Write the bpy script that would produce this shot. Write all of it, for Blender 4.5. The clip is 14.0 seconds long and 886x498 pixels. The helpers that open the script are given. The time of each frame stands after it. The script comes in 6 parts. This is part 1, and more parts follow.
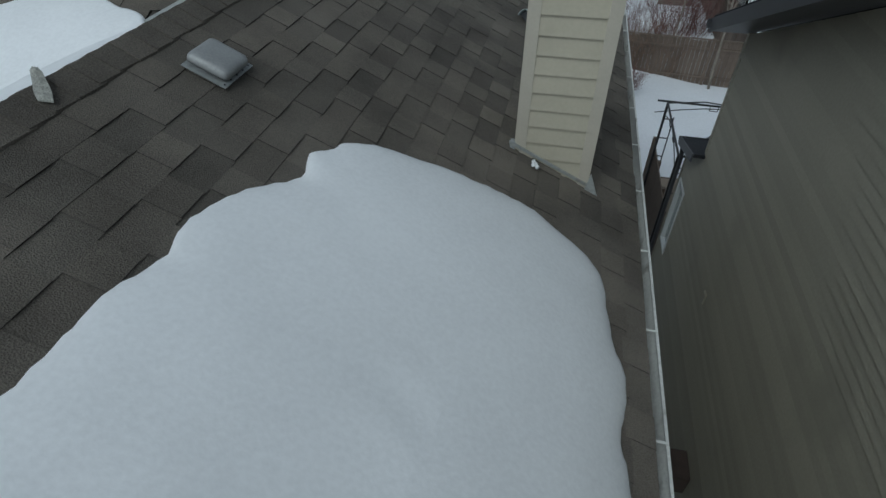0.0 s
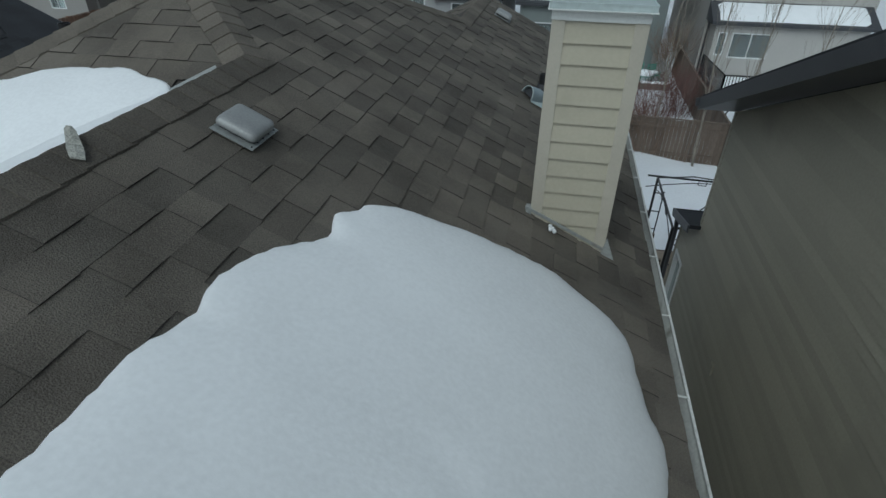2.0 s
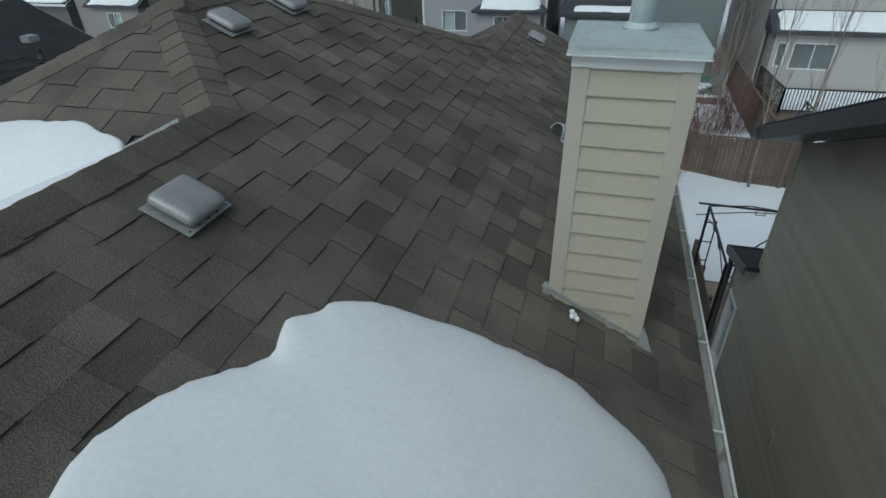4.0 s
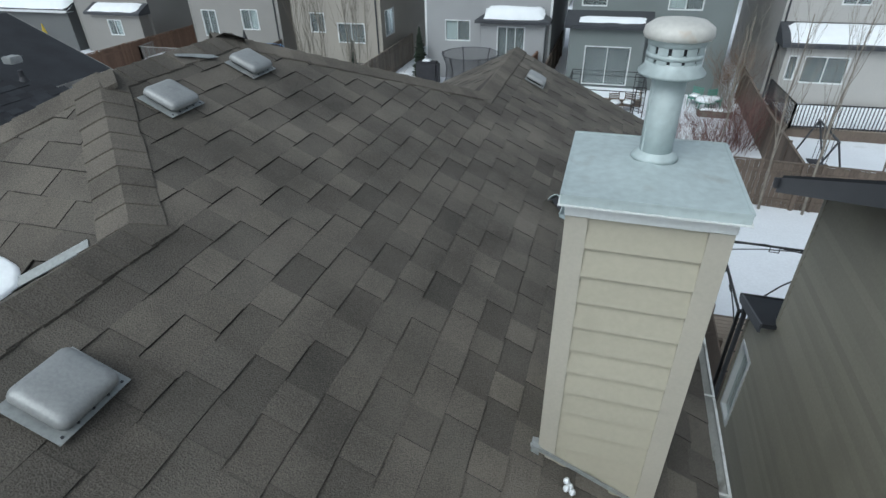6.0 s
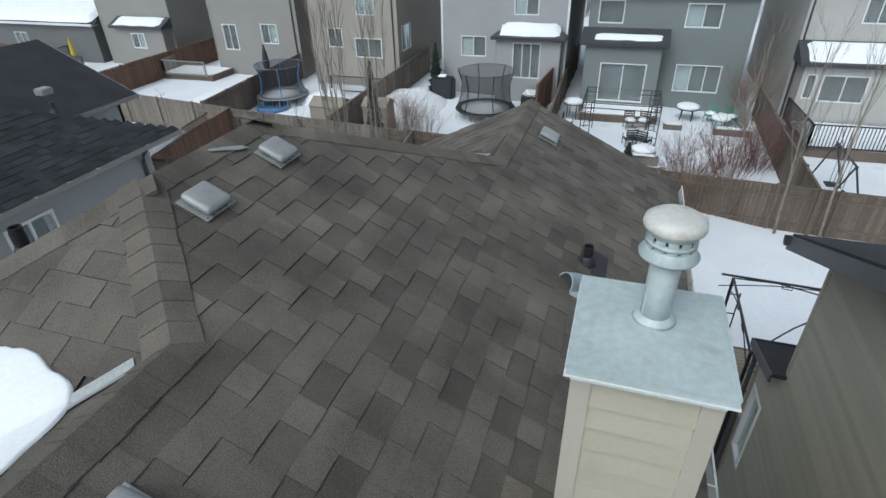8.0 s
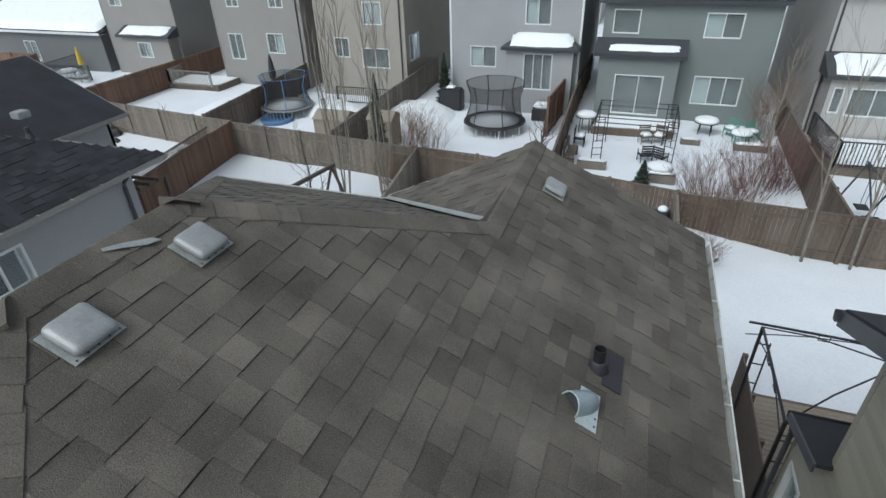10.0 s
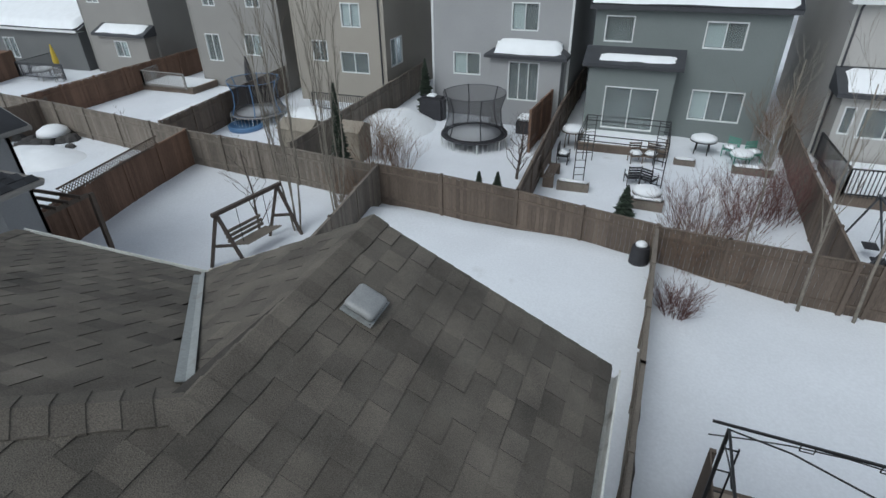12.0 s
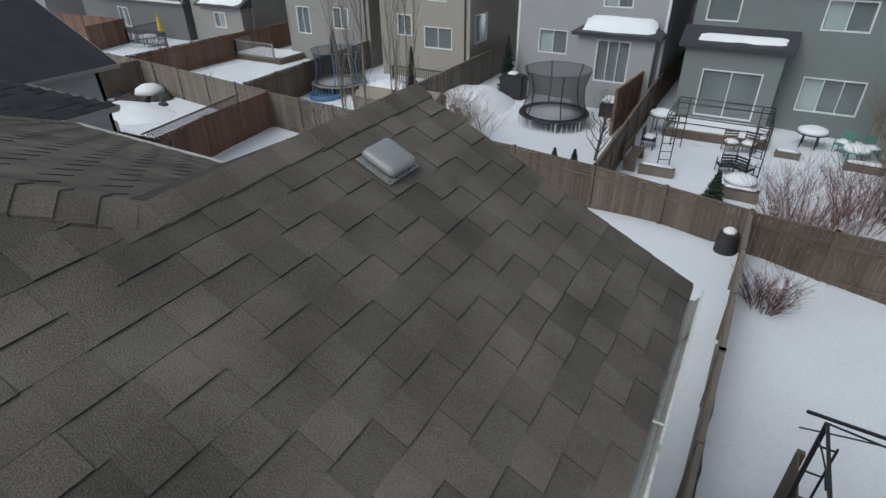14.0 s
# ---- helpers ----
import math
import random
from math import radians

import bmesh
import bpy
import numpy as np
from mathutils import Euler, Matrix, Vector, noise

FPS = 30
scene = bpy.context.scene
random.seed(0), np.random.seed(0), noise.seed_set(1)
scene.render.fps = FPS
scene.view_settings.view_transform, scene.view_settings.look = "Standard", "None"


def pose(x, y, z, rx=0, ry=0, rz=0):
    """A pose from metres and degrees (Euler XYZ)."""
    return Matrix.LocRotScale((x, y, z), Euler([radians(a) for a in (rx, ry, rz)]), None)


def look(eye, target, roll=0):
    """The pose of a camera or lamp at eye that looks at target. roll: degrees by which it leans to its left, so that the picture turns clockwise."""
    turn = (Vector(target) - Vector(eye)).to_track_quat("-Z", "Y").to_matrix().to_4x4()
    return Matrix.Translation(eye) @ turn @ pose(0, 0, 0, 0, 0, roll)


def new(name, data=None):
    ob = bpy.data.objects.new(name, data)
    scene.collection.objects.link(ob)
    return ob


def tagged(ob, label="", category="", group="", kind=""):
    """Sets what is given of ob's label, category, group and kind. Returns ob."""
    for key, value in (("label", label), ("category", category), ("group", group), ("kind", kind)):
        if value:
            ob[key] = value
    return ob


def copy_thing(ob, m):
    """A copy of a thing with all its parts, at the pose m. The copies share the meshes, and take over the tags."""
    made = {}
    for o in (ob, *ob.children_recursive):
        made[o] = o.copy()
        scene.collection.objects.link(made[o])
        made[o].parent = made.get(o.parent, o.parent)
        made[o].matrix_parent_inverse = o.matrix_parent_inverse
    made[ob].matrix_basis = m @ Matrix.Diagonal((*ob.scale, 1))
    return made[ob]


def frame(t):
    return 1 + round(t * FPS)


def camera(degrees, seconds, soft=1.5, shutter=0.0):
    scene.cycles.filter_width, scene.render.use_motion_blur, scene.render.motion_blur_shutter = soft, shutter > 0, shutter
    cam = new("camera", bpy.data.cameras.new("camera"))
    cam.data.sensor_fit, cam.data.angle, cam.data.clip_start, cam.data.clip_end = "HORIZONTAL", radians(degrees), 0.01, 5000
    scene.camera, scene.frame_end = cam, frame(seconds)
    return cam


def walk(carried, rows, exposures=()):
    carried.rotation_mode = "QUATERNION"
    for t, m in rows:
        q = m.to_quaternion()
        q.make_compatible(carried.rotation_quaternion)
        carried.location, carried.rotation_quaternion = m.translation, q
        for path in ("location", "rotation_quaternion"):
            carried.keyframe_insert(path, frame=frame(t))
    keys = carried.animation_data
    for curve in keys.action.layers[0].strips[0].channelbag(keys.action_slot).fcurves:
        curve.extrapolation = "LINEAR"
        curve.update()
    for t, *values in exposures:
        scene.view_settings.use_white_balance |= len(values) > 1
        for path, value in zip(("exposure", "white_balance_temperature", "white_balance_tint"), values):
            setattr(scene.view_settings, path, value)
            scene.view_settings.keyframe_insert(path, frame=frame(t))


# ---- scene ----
cam = camera(78.6, 14.0)
PATH = [
    (0, (0.150, 0.377, 8.960), (-0.177, 1.844, 7.640), -0.10),
    (0.1, (0.133, 0.360, 8.946), (-0.179, 1.974, 7.810), 0.33),
    (0.2, (0.116, 0.344, 8.932), (-0.193, 1.981, 7.826), 0.40),
    (0.3, (0.099, 0.327, 8.918), (-0.210, 1.964, 7.812), 0.40),
    (0.5, (0.065, 0.294, 8.890), (-0.244, 1.931, 7.784), 0.40),
    (1, (0.016, 0.265, 8.865), (-0.281, 1.905, 7.760), 0.60),
    (1.5, (-0.043, 0.257, 8.854), (-0.335, 1.898, 7.748), 1.00),
    (2, (-0.051, 0.333, 8.865), (-0.372, 1.972, 7.765), 0.70),
    (2.5, (-0.054, 0.500, 8.867), (-0.416, 2.142, 7.784), -0.10),
    (3, (0.028, 0.742, 8.890), (-0.402, 2.372, 7.812), -1.20),
    (5.3, (0.049, 1.789, 8.884), (-0.442, 3.409, 7.819), -1.30),
    (5.5, (0.012, 1.897, 8.933), (-0.475, 3.515, 7.863), -1.30),
    (6, (-0.015, 2.086, 9.187), (-0.511, 3.704, 8.121), -1.20),
    (6.5, (-0.026, 2.153, 9.279), (-0.533, 3.769, 8.215), -1.30),
    (7, (-0.056, 2.179, 9.450), (-0.574, 3.794, 8.389), -1.20),
    (7.5, (-0.054, 2.190, 9.754), (-0.588, 3.803, 8.698), -1.50),
    (8, (-0.063, 2.235, 9.825), (-0.609, 3.845, 8.771), -1.50),
    (8.2, (-0.104, 2.302, 9.862), (-0.639, 3.911, 8.801), -1.20),
    (10.3, (-0.181, 3.796, 9.929), (-0.782, 5.395, 8.887), -1.60),
    (10.5, (-0.080, 4.007, 9.925), (-0.677, 5.601, 8.876), -1.10),
    (11, (0.339, 4.702, 9.869), (-0.266, 6.295, 8.822), -1.20),
    (11.5, (0.599, 5.663, 9.849), (-0.016, 7.255, 8.806), -1.10),
    (12, (0.811, 6.361, 9.705), (0.185, 7.951, 8.666), -1.10),
    (12.5, (0.890, 6.622, 9.296), (0.253, 8.205, 8.253), -1.00),
    (13, (0.915, 6.647, 8.785), (0.263, 8.221, 7.737), -1.00),
    (13.5, (0.926, 6.644, 8.606), (0.265, 8.213, 7.556), -0.90),
    (13.7, (0.926, 6.638, 8.588), (0.261, 8.205, 7.538), -0.89),
    (13.8, (0.925, 6.635, 8.578), (0.237, 8.191, 7.529), -0.86),
    (13.9, (0.925, 6.632, 8.569), (0.147, 8.144, 7.522), -0.72),
    (14, (0.925, 6.629, 8.560), (0.068, 8.103, 7.515), -0.60),
]
EXPOSURES = [(0.0, -0.48, 5750, 0), (3.0, -0.25, 5750, -2), (5.5, 0.06, 5800, 2), (6.5, 0.45, 5850, 3), (8.2, 0.42, 5900, 4), (11.0, 0.45, 6000, 4), (12.5, 0.0, 5950, 6), (14.0, 0.08, 6100, 7)]
walk(cam, [(t, look(eye, aim, roll)) for t, eye, aim, roll in PATH], EXPOSURES)

# ---- light ----
world = bpy.data.worlds.new("overcast_sky")
scene.world = world
world.use_nodes = True
wn, wl = world.node_tree.nodes, world.node_tree.links
sky = wn.new("ShaderNodeTexSky")
sky.sky_type, sky.sun_disc = "NISHITA", False
sky.sun_elevation, sky.sun_rotation = radians(48), radians(200)
sky.air_density, sky.dust_density = 1.0, 3.0
grey = wn.new("ShaderNodeHueSaturation")
grey.inputs["Saturation"].default_value = 0.30
wl.new(sky.outputs[0], grey.inputs["Color"])
wl.new(grey.outputs[0], wn["Background"].inputs["Color"])
wn["Background"].inputs["Strength"].default_value = 0.10
sun = new("sun", bpy.data.lights.new("sun", "SUN"))
sun.data.energy, sun.data.angle, sun.data.color = 0.8, radians(35), (1.0, 0.98, 0.95)
sun.matrix_world = look((0, 0, 40), (12, 30, 0))


# ---- materials ----
def mat(name, base, rough=0.8, var=0.15, scale=6.0, fine=90.0, bump=0.15, metal=0.0, pick="", spread=0.2, stain=None, stain_at=0.6, stain_scale=1.5, stretch=(1, 1, 1), tint=None):
    """Base colour with coarse and fine variation, optional stains, and a fine relief. pick: 'object' or 'island' varies piece by piece."""
    m = bpy.data.materials.new(name)
    m.use_nodes = True
    n, l = m.node_tree.nodes, m.node_tree.links
    b = n["Principled BSDF"]
    b.inputs["Roughness"].default_value, b.inputs["Metallic"].default_value = rough, metal
    co = n.new("ShaderNodeTexCoord")
    mp = n.new("ShaderNodeMapping")
    mp.inputs["Scale"].default_value = stretch
    geo = n.new("ShaderNodeNewGeometry")
    l.new(geo.outputs["Position"], mp.inputs["Vector"])
    big, small = n.new("ShaderNodeTexNoise"), n.new("ShaderNodeTexNoise")
    big.inputs["Scale"].default_value, small.inputs["Scale"].default_value = scale, fine
    big.inputs["Detail"].default_value = 4.0
    for t in (big, small):
        l.new(mp.outputs[0], t.inputs["Vector"])
    add = n.new("ShaderNodeMath")
    add.operation = "ADD"
    l.new(big.outputs["Fac"], add.inputs[0])
    l.new(small.outputs["Fac"], add.inputs[1])
    value = add.outputs[0]
    rng = n.new("ShaderNodeMapRange")
    rng.inputs["From Min"].default_value, rng.inputs["From Max"].default_value = 0.74, 1.26
    rng.inputs["To Min"].default_value, rng.inputs["To Max"].default_value = 1 - var, 1 + var
    l.new(value, rng.inputs["Value"])
    fac = rng.outputs[0]
    if pick:
        src = geo.outputs["Random Per Island"] if pick == "island" else n.new("ShaderNodeObjectInfo").outputs["Random"]
        r2 = n.new("ShaderNodeMapRange")
        r2.inputs["To Min"].default_value, r2.inputs["To Max"].default_value = 1 - spread, 1 + spread
        l.new(src, r2.inputs["Value"])
        mul = n.new("ShaderNodeMath")
        mul.operation = "MULTIPLY"
        l.new(fac, mul.inputs[0])
        l.new(r2.outputs[0], mul.inputs[1])
        fac = mul.outputs[0]
    vm = n.new("ShaderNodeVectorMath")
    vm.operation = "SCALE"
    vm.inputs[0].default_value = base
    l.new(fac, vm.inputs["Scale"])
    colour = vm.outputs[0]
    if tint and pick:
        wn2 = n.new("ShaderNodeTexWhiteNoise")
        wn2.noise_dimensions = "1D"
        l.new(src, wn2.inputs["W"])
        tm = n.new("ShaderNodeMix")
        tm.data_type = "RGBA"
        tm.inputs["A"].default_value, tm.inputs["B"].default_value = (*base, 1), (*tint, 1)
        l.new(wn2.outputs["Value"], tm.inputs["Factor"])
        l.new(tm.outputs["Result"], vm.inputs[0])
    if stain:
        sn = n.new("ShaderNodeTexNoise")
        sn.inputs["Scale"].default_value, sn.inputs["Detail"].default_value = stain_scale, 5.0
        l.new(mp.outputs[0], sn.inputs["Vector"])
        sr = n.new("ShaderNodeMapRange")
        sr.inputs["From Min"].default_value, sr.inputs["From Max"].default_value = stain_at, stain_at + 0.15
        l.new(sn.outputs["Fac"], sr.inputs["Value"])
        mx = n.new("ShaderNodeMix")
        mx.data_type = "RGBA"
        l.new(sr.outputs[0], mx.inputs["Factor"])
        l.new(colour, mx.inputs["A"])
        mx.inputs["B"].default_value = (*stain, 1)
        colour = mx.outputs["Result"]
    l.new(colour, b.inputs["Base Color"])
    if bump:
        bp = n.new("ShaderNodeBump")
        bp.inputs["Strength"].default_value, bp.inputs["Distance"].default_value = bump, 0.01
        l.new(small.outputs["Fac"], bp.inputs["Height"])
        l.new(bp.outputs[0], b.inputs["Normal"])
    return m


def glass_mat():
    m = bpy.data.materials.new("window_glass")
    m.use_nodes = True
    b = m.node_tree.nodes["Principled BSDF"]
    b.inputs["Base Color"].default_value = (0.8, 0.88, 0.88, 1)
    b.inputs["Roughness"].default_value = 0.04
    b.inputs["Transmission Weight"].default_value = 0.9
    b.inputs["IOR"].default_value = 1.45
    return m


def mesh_mat():
    m = bpy.data.materials.new("net")
    m.use_nodes = True
    n, l = m.node_tree.nodes, m.node_tree.links
    b = n["Principled BSDF"]
    b.inputs["Base Color"].default_value = (0.03, 0.03, 0.035, 1)
    b.inputs["Alpha"].default_value = 0.45
    return m


SHINGLE_L = mat("shingle_light_blend", (0.142, 0.126, 0.104), 0.95, 0.42, 1.8, 150, 0.7, pick="island", spread=0.16, tint=(0.116, 0.104, 0.088))
SHINGLE_D = mat("shingle_dark_blend", (0.130, 0.115, 0.096), 0.95, 0.42, 1.8, 150, 0.7, pick="island", spread=0.20, tint=(0.105, 0.095, 0.080))
SHINGLE_LO = mat("shingle_light_blend_single", (0.142, 0.126, 0.104), 0.95, 0.42, 1.8, 150, 0.7, pick="object", spread=0.16, tint=(0.116, 0.104, 0.088))
SHINGLE_DO = mat("shingle_dark_blend_single", (0.130, 0.115, 0.096), 0.95, 0.42, 1.8, 150, 0.7, pick="object", spread=0.20, tint=(0.105, 0.095, 0.080))
CUT_EDGE = mat("shingle_cut_edge", (0.035, 0.031, 0.028), 0.9, 0.2, 8, 120, 0.2)
CAP_SHINGLE = mat("ridge_cap_shingle", (0.122, 0.108, 0.090), 0.95, 0.38, 2.0, 125, 0.6, pick="object", spread=0.15)
BLACK_SHINGLE = mat("black_shingle", (0.025, 0.027, 0.032), 0.95, 0.3, 1.5, 120, 0.5, pick="island", spread=0.35)
DECK = mat("roof_underlay", (0.075, 0.068, 0.06), 0.95, 0.2, 3, 120, 0.4)
SNOW = mat("old_snow", (0.86, 0.885, 0.905), 0.75, 0.04, 2.0, 40, 0.10, stretch=(1, 1, 1))
GROUND = mat("ground_snow", (0.78, 0.81, 0.85), 0.8, 0.05, 0.5, 14, 0.35, stain=(0.55, 0.56, 0.56), stain_at=0.66, stain_scale=0.5)
CREAM = mat("cream_vinyl_siding", (0.435, 0.405, 0.318), 0.5, 0.04, 3, 40, 0.05, pick="object", spread=0.03, stain=(0.40, 0.37, 0.29), stain_at=0.6, stain_scale=4)
CREAM_TRIM = mat("cream_trim", (0.46, 0.43, 0.36), 0.5, 0.04, 5, 60, 0.05)
WHITE_TRIM = mat("white_metal_trim", (0.72, 0.74, 0.73), 0.4, 0.05, 4, 60, 0.05)
GALV = mat("galvanised_sheet", (0.47, 0.54, 0.54), 0.5, 0.10, 3, 30, 0.06, metal=0.1, stain=(0.36, 0.38, 0.36), stain_at=0.64, stain_scale=5)
VENT_GREY = mat("grey_vent_metal", (0.33, 0.34, 0.34), 0.45, 0.10, 7, 80, 0.08, metal=0.2, stain=(0.25, 0.25, 0.25), stain_at=0.6, stain_scale=9)
FLASH = mat("dull_flashing", (0.37, 0.39, 0.385), 0.5, 0.15, 6, 50, 0.1, metal=0.3, stain=(0.28, 0.27, 0.25), stain_at=0.55, stain_scale=6)
GUTTER = mat("pale_gutter_metal", (0.60, 0.61, 0.58), 0.45, 0.12, 2, 50, 0.05, stain=(0.27, 0.26, 0.23), stain_at=0.58, stain_scale=7)
RUBBER = mat("black_rubber", (0.03, 0.03, 0.035), 0.6, 0.2, 6, 80, 0.1)
TAUPE = mat("taupe_vinyl_siding", (0.345, 0.325, 0.262), 0.55, 0.06, 0.8, 30, 0.06, stain=(0.29, 0.272, 0.222), stain_at=0.6, stain_scale=0.7, pick="object", spread=0.09)
DARK_METAL = mat("dark_fascia_metal", (0.055, 0.058, 0.065), 0.45, 0.12, 3, 50, 0.05)
FENCE_W = mat("weathered_fence_wood", (0.19, 0.165, 0.138), 0.9, 0.25, 1.2, 40, 0.3, pick="island", spread=0.22, stretch=(1, 1, 0.15))
FENCE_B = mat("brown_stained_fence_wood", (0.138, 0.108, 0.086), 0.85, 0.22, 1.2, 40, 0.3, pick="island", spread=0.2, stretch=(1, 1, 0.15))
FENCE_R = mat("orange_stained_fence_wood", (0.175, 0.104, 0.070), 0.8, 0.2, 1.2, 40, 0.3, pick="island", spread=0.2, stretch=(1, 1, 0.15))
GREY_SIDE = mat("blue_grey_siding", (0.185, 0.210, 0.207), 0.6, 0.05, 0.6, 20, 0.05)
LAV_SIDE = mat("pale_grey_siding", (0.34, 0.345, 0.35), 0.6, 0.05, 0.6, 20, 0.05)
BEIGE_SIDE = mat("beige_siding", (0.33, 0.305, 0.265), 0.6, 0.05, 0.6, 20, 0.05)
GREIGE_SIDE = mat("greige_siding", (0.27, 0.26, 0.245), 0.6, 0.05, 0.6, 20, 0.05)
SLATE_SIDE = mat("slate_grey_siding", (0.15, 0.155, 0.155), 0.6, 0.05, 0.6, 20, 0.05)
CREAM_SIDE = mat("off_white_siding", (0.44, 0.43, 0.41), 0.6, 0.05, 0.6, 20, 0.05)
WIN_FRAME = mat("white_window_frame", (0.72, 0.74, 0.74), 0.4, 0.03, 5, 60, 0.0)
# near-black colour that stands in for the shade indoors
ROOM_SHADE = mat("painted_room_shade", (0.06, 0.065, 0.07), 0.9, 0.2, 1, 10, 0.0)
CURTAIN = mat("pale_blind", (0.45, 0.48, 0.48), 0.8, 0.12, 3, 30, 0.1, stretch=(6, 6, 0.3))
GLASS = glass_mat()
PIPE_BLACK = mat("black_pipe", (0.018, 0.018, 0.02), 0.45, 0.2, 8, 80, 0.05)
NET = mesh_mat()
DECK_WOOD = mat("deck_boards", (0.27, 0.225, 0.18), 0.85, 0.2, 1.5, 40, 0.3, pick="island", spread=0.15, stretch=(0.2, 1, 1))
BLACK_IRON = mat("black_iron", (0.022, 0.022, 0.024), 0.5, 0.2, 8, 80, 0.05)
BARK = mat("grey_bark", (0.235, 0.21, 0.175), 0.9, 0.3, 5, 60, 0.3)
DARK_BARK = mat("dark_bark", (0.085, 0.068, 0.058), 0.9, 0.3, 5, 60, 0.3)
RED_TWIG = mat("red_twigs", (0.155, 0.085, 0.076), 0.9, 0.3, 5, 60, 0.2, pick="island", spread=0.35)
TAN_TWIG = mat("tan_twigs", (0.20, 0.135, 0.095), 0.9, 0.3, 5, 60, 0.2, pick="island", spread=0.35)
NEEDLE = mat("dark_needles", (0.035, 0.05, 0.033), 0.9, 0.3, 5, 60, 0.2, pick="island", spread=0.4)
SOIL = mat("wet_soil", (0.07, 0.06, 0.052), 0.95, 0.35, 3, 50, 0.6)
BLUE_PLASTIC = mat("blue_plastic", (0.10, 0.20, 0.36), 0.5, 0.1, 3, 40, 0.05)
GREEN_PLASTIC = mat("green_plastic", (0.10, 0.28, 0.22), 0.5, 0.1, 3, 40, 0.05)
YELLOW = mat("yellow_canvas", (0.55, 0.40, 0.05), 0.8, 0.1, 3, 40, 0.1)
TAN_SHED = mat("tan_shed_plastic", (0.30, 0.265, 0.215), 0.7, 0.1, 2, 40, 0.05)
MULCH = mat("dark_stone", (0.06, 0.057, 0.055), 0.9, 0.4, 4, 30, 0.5, pick="island", spread=0.4)


# ---- mesh tools ----
class G:
    """Gathers vertices and faces of one mesh."""
    def __init__(self):
        self.v, self.f = [], []

    def add(self, pts, faces):
        k = len(self.v)
        self.v += [tuple(p) for p in pts]
        self.f += [tuple(k + i for i in f) for f in faces]

    def box(self, x0, x1, y0, y1, z0, z1, m=None):
        p = [Vector((x, y, z)) for z in (z0, z1) for y in (y0, y1) for x in (x0, x1)]
        self.add([m @ q for q in p] if m else p, [(0, 2, 3, 1), (4, 5, 7, 6), (0, 1, 5, 4), (2, 6, 7, 3), (0, 4, 6, 2), (1, 3, 7, 5)])

    def bar(self, a, b, w, h=None):
        """A square bar from a to b."""
        a, b = Vector(a), Vector(b)
        d = b - a
        m = Matrix.Translation(a) @ d.to_track_quat("Z", "Y").to_matrix().to_4x4()
        h = h or w
        self.box(-w / 2, w / 2, -h / 2, h / 2, 0, d.length, m)

    def tube(self, path, radii, n=6, closed=True):
        path = [Vector(p) for p in path]
        rings = []
        for i, p in enumerate(path):
            d = (path[min(i + 1, len(path) - 1)] - path[max(i - 1, 0)]).normalized()
            s = d.orthogonal().normalized()
            t = d.cross(s)
            r = radii[i] if isinstance(radii, (list, tuple)) else radii
            rings += [p + r * (math.cos(2 * math.pi * j / n) * s + math.sin(2 * math.pi * j / n) * t) for j in range(n)]
        f = [(i * n + j, i * n + (j + 1) % n, (i + 1) * n + (j + 1) % n, (i + 1) * n + j) for i in range(len(path) - 1) for j in range(n)]
        if closed:
            f += [tuple(range(n))[::-1], tuple((len(path) - 1) * n + j for j in range(n))]
        self.add(rings, f)

    def lathe(self, cx, cy, prof, n=24):
        """prof: (radius, height) from bottom to top."""
        pts = [(cx + r * math.cos(2 * math.pi * j / n), cy + r * math.sin(2 * math.pi * j / n), z) for r, z in prof for j in range(n)]
        f = [(i * n + j, i * n + (j + 1) % n, (i + 1) * n + (j + 1) % n, (i + 1) * n + j) for i in range(len(prof) - 1) for j in range(n)]
        f += [tuple(range(n))[::-1], tuple((len(prof) - 1) * n + j for j in range(n))]
        self.add(pts, f)

    def poly(self, pts, depth=None):
        """A flat polygon, given a thickness along the vector depth."""
        n = len(pts)
        if depth is None:
            self.add(pts, [tuple(range(n))])
            return
        d = Vector(depth)
        self.add([Vector(p) for p in pts] + [Vector(p) + d for p in pts],
                 [tuple(range(n)), tuple(range(n, 2 * n))[::-1]] + [(i, n + i, n + (i + 1) % n, (i + 1) % n) for i in range(n)])

    def mesh(self, name, bevel=0.0, smooth=False):
        me = bpy.data.meshes.new(name)
        me.from_pydata(self.v, [], self.f)
        bm = bmesh.new()
        bm.from_mesh(me)
        bmesh.ops.recalc_face_normals(bm, faces=bm.faces)
        if bevel:
            bmesh.ops.bevel(bm, geom=bm.edges[:], offset=bevel, segments=2, affect="EDGES", clamp_overlap=True)
        bm.to_mesh(me)
        bm.free()
        if smooth:
            me.polygons.foreach_set("use_smooth", [True] * len(me.polygons))
        return me


def part(name, g, material, parent=None, label="", bevel=0.0, smooth=False, kind=""):
    me = g.mesh(name, bevel, smooth) if isinstance(g, G) else g
    if material and not me.materials:
        me.materials.append(material)
    ob = new(name, me)
    if parent:
        ob.parent = parent
    return tagged(ob, label, kind=kind)


def raw(name, g, material, parent=None, label="", kind="stuff"):
    """A large joined mesh, made with no clean-up."""
    me = bpy.data.meshes.new(name)
    me.from_pydata(g.v, [], g.f)
    me.materials.append(material)
    ob = new(name, me)
    ob.parent = parent
    return tagged(ob, label, kind=kind)


def thing(name, label, category, group="", kind="", at=(0, 0, 0)):
    ob = new(name)
    ob.location = at
    ob.empty_display_size = 0.1
    return tagged(ob, label, category, group, kind)


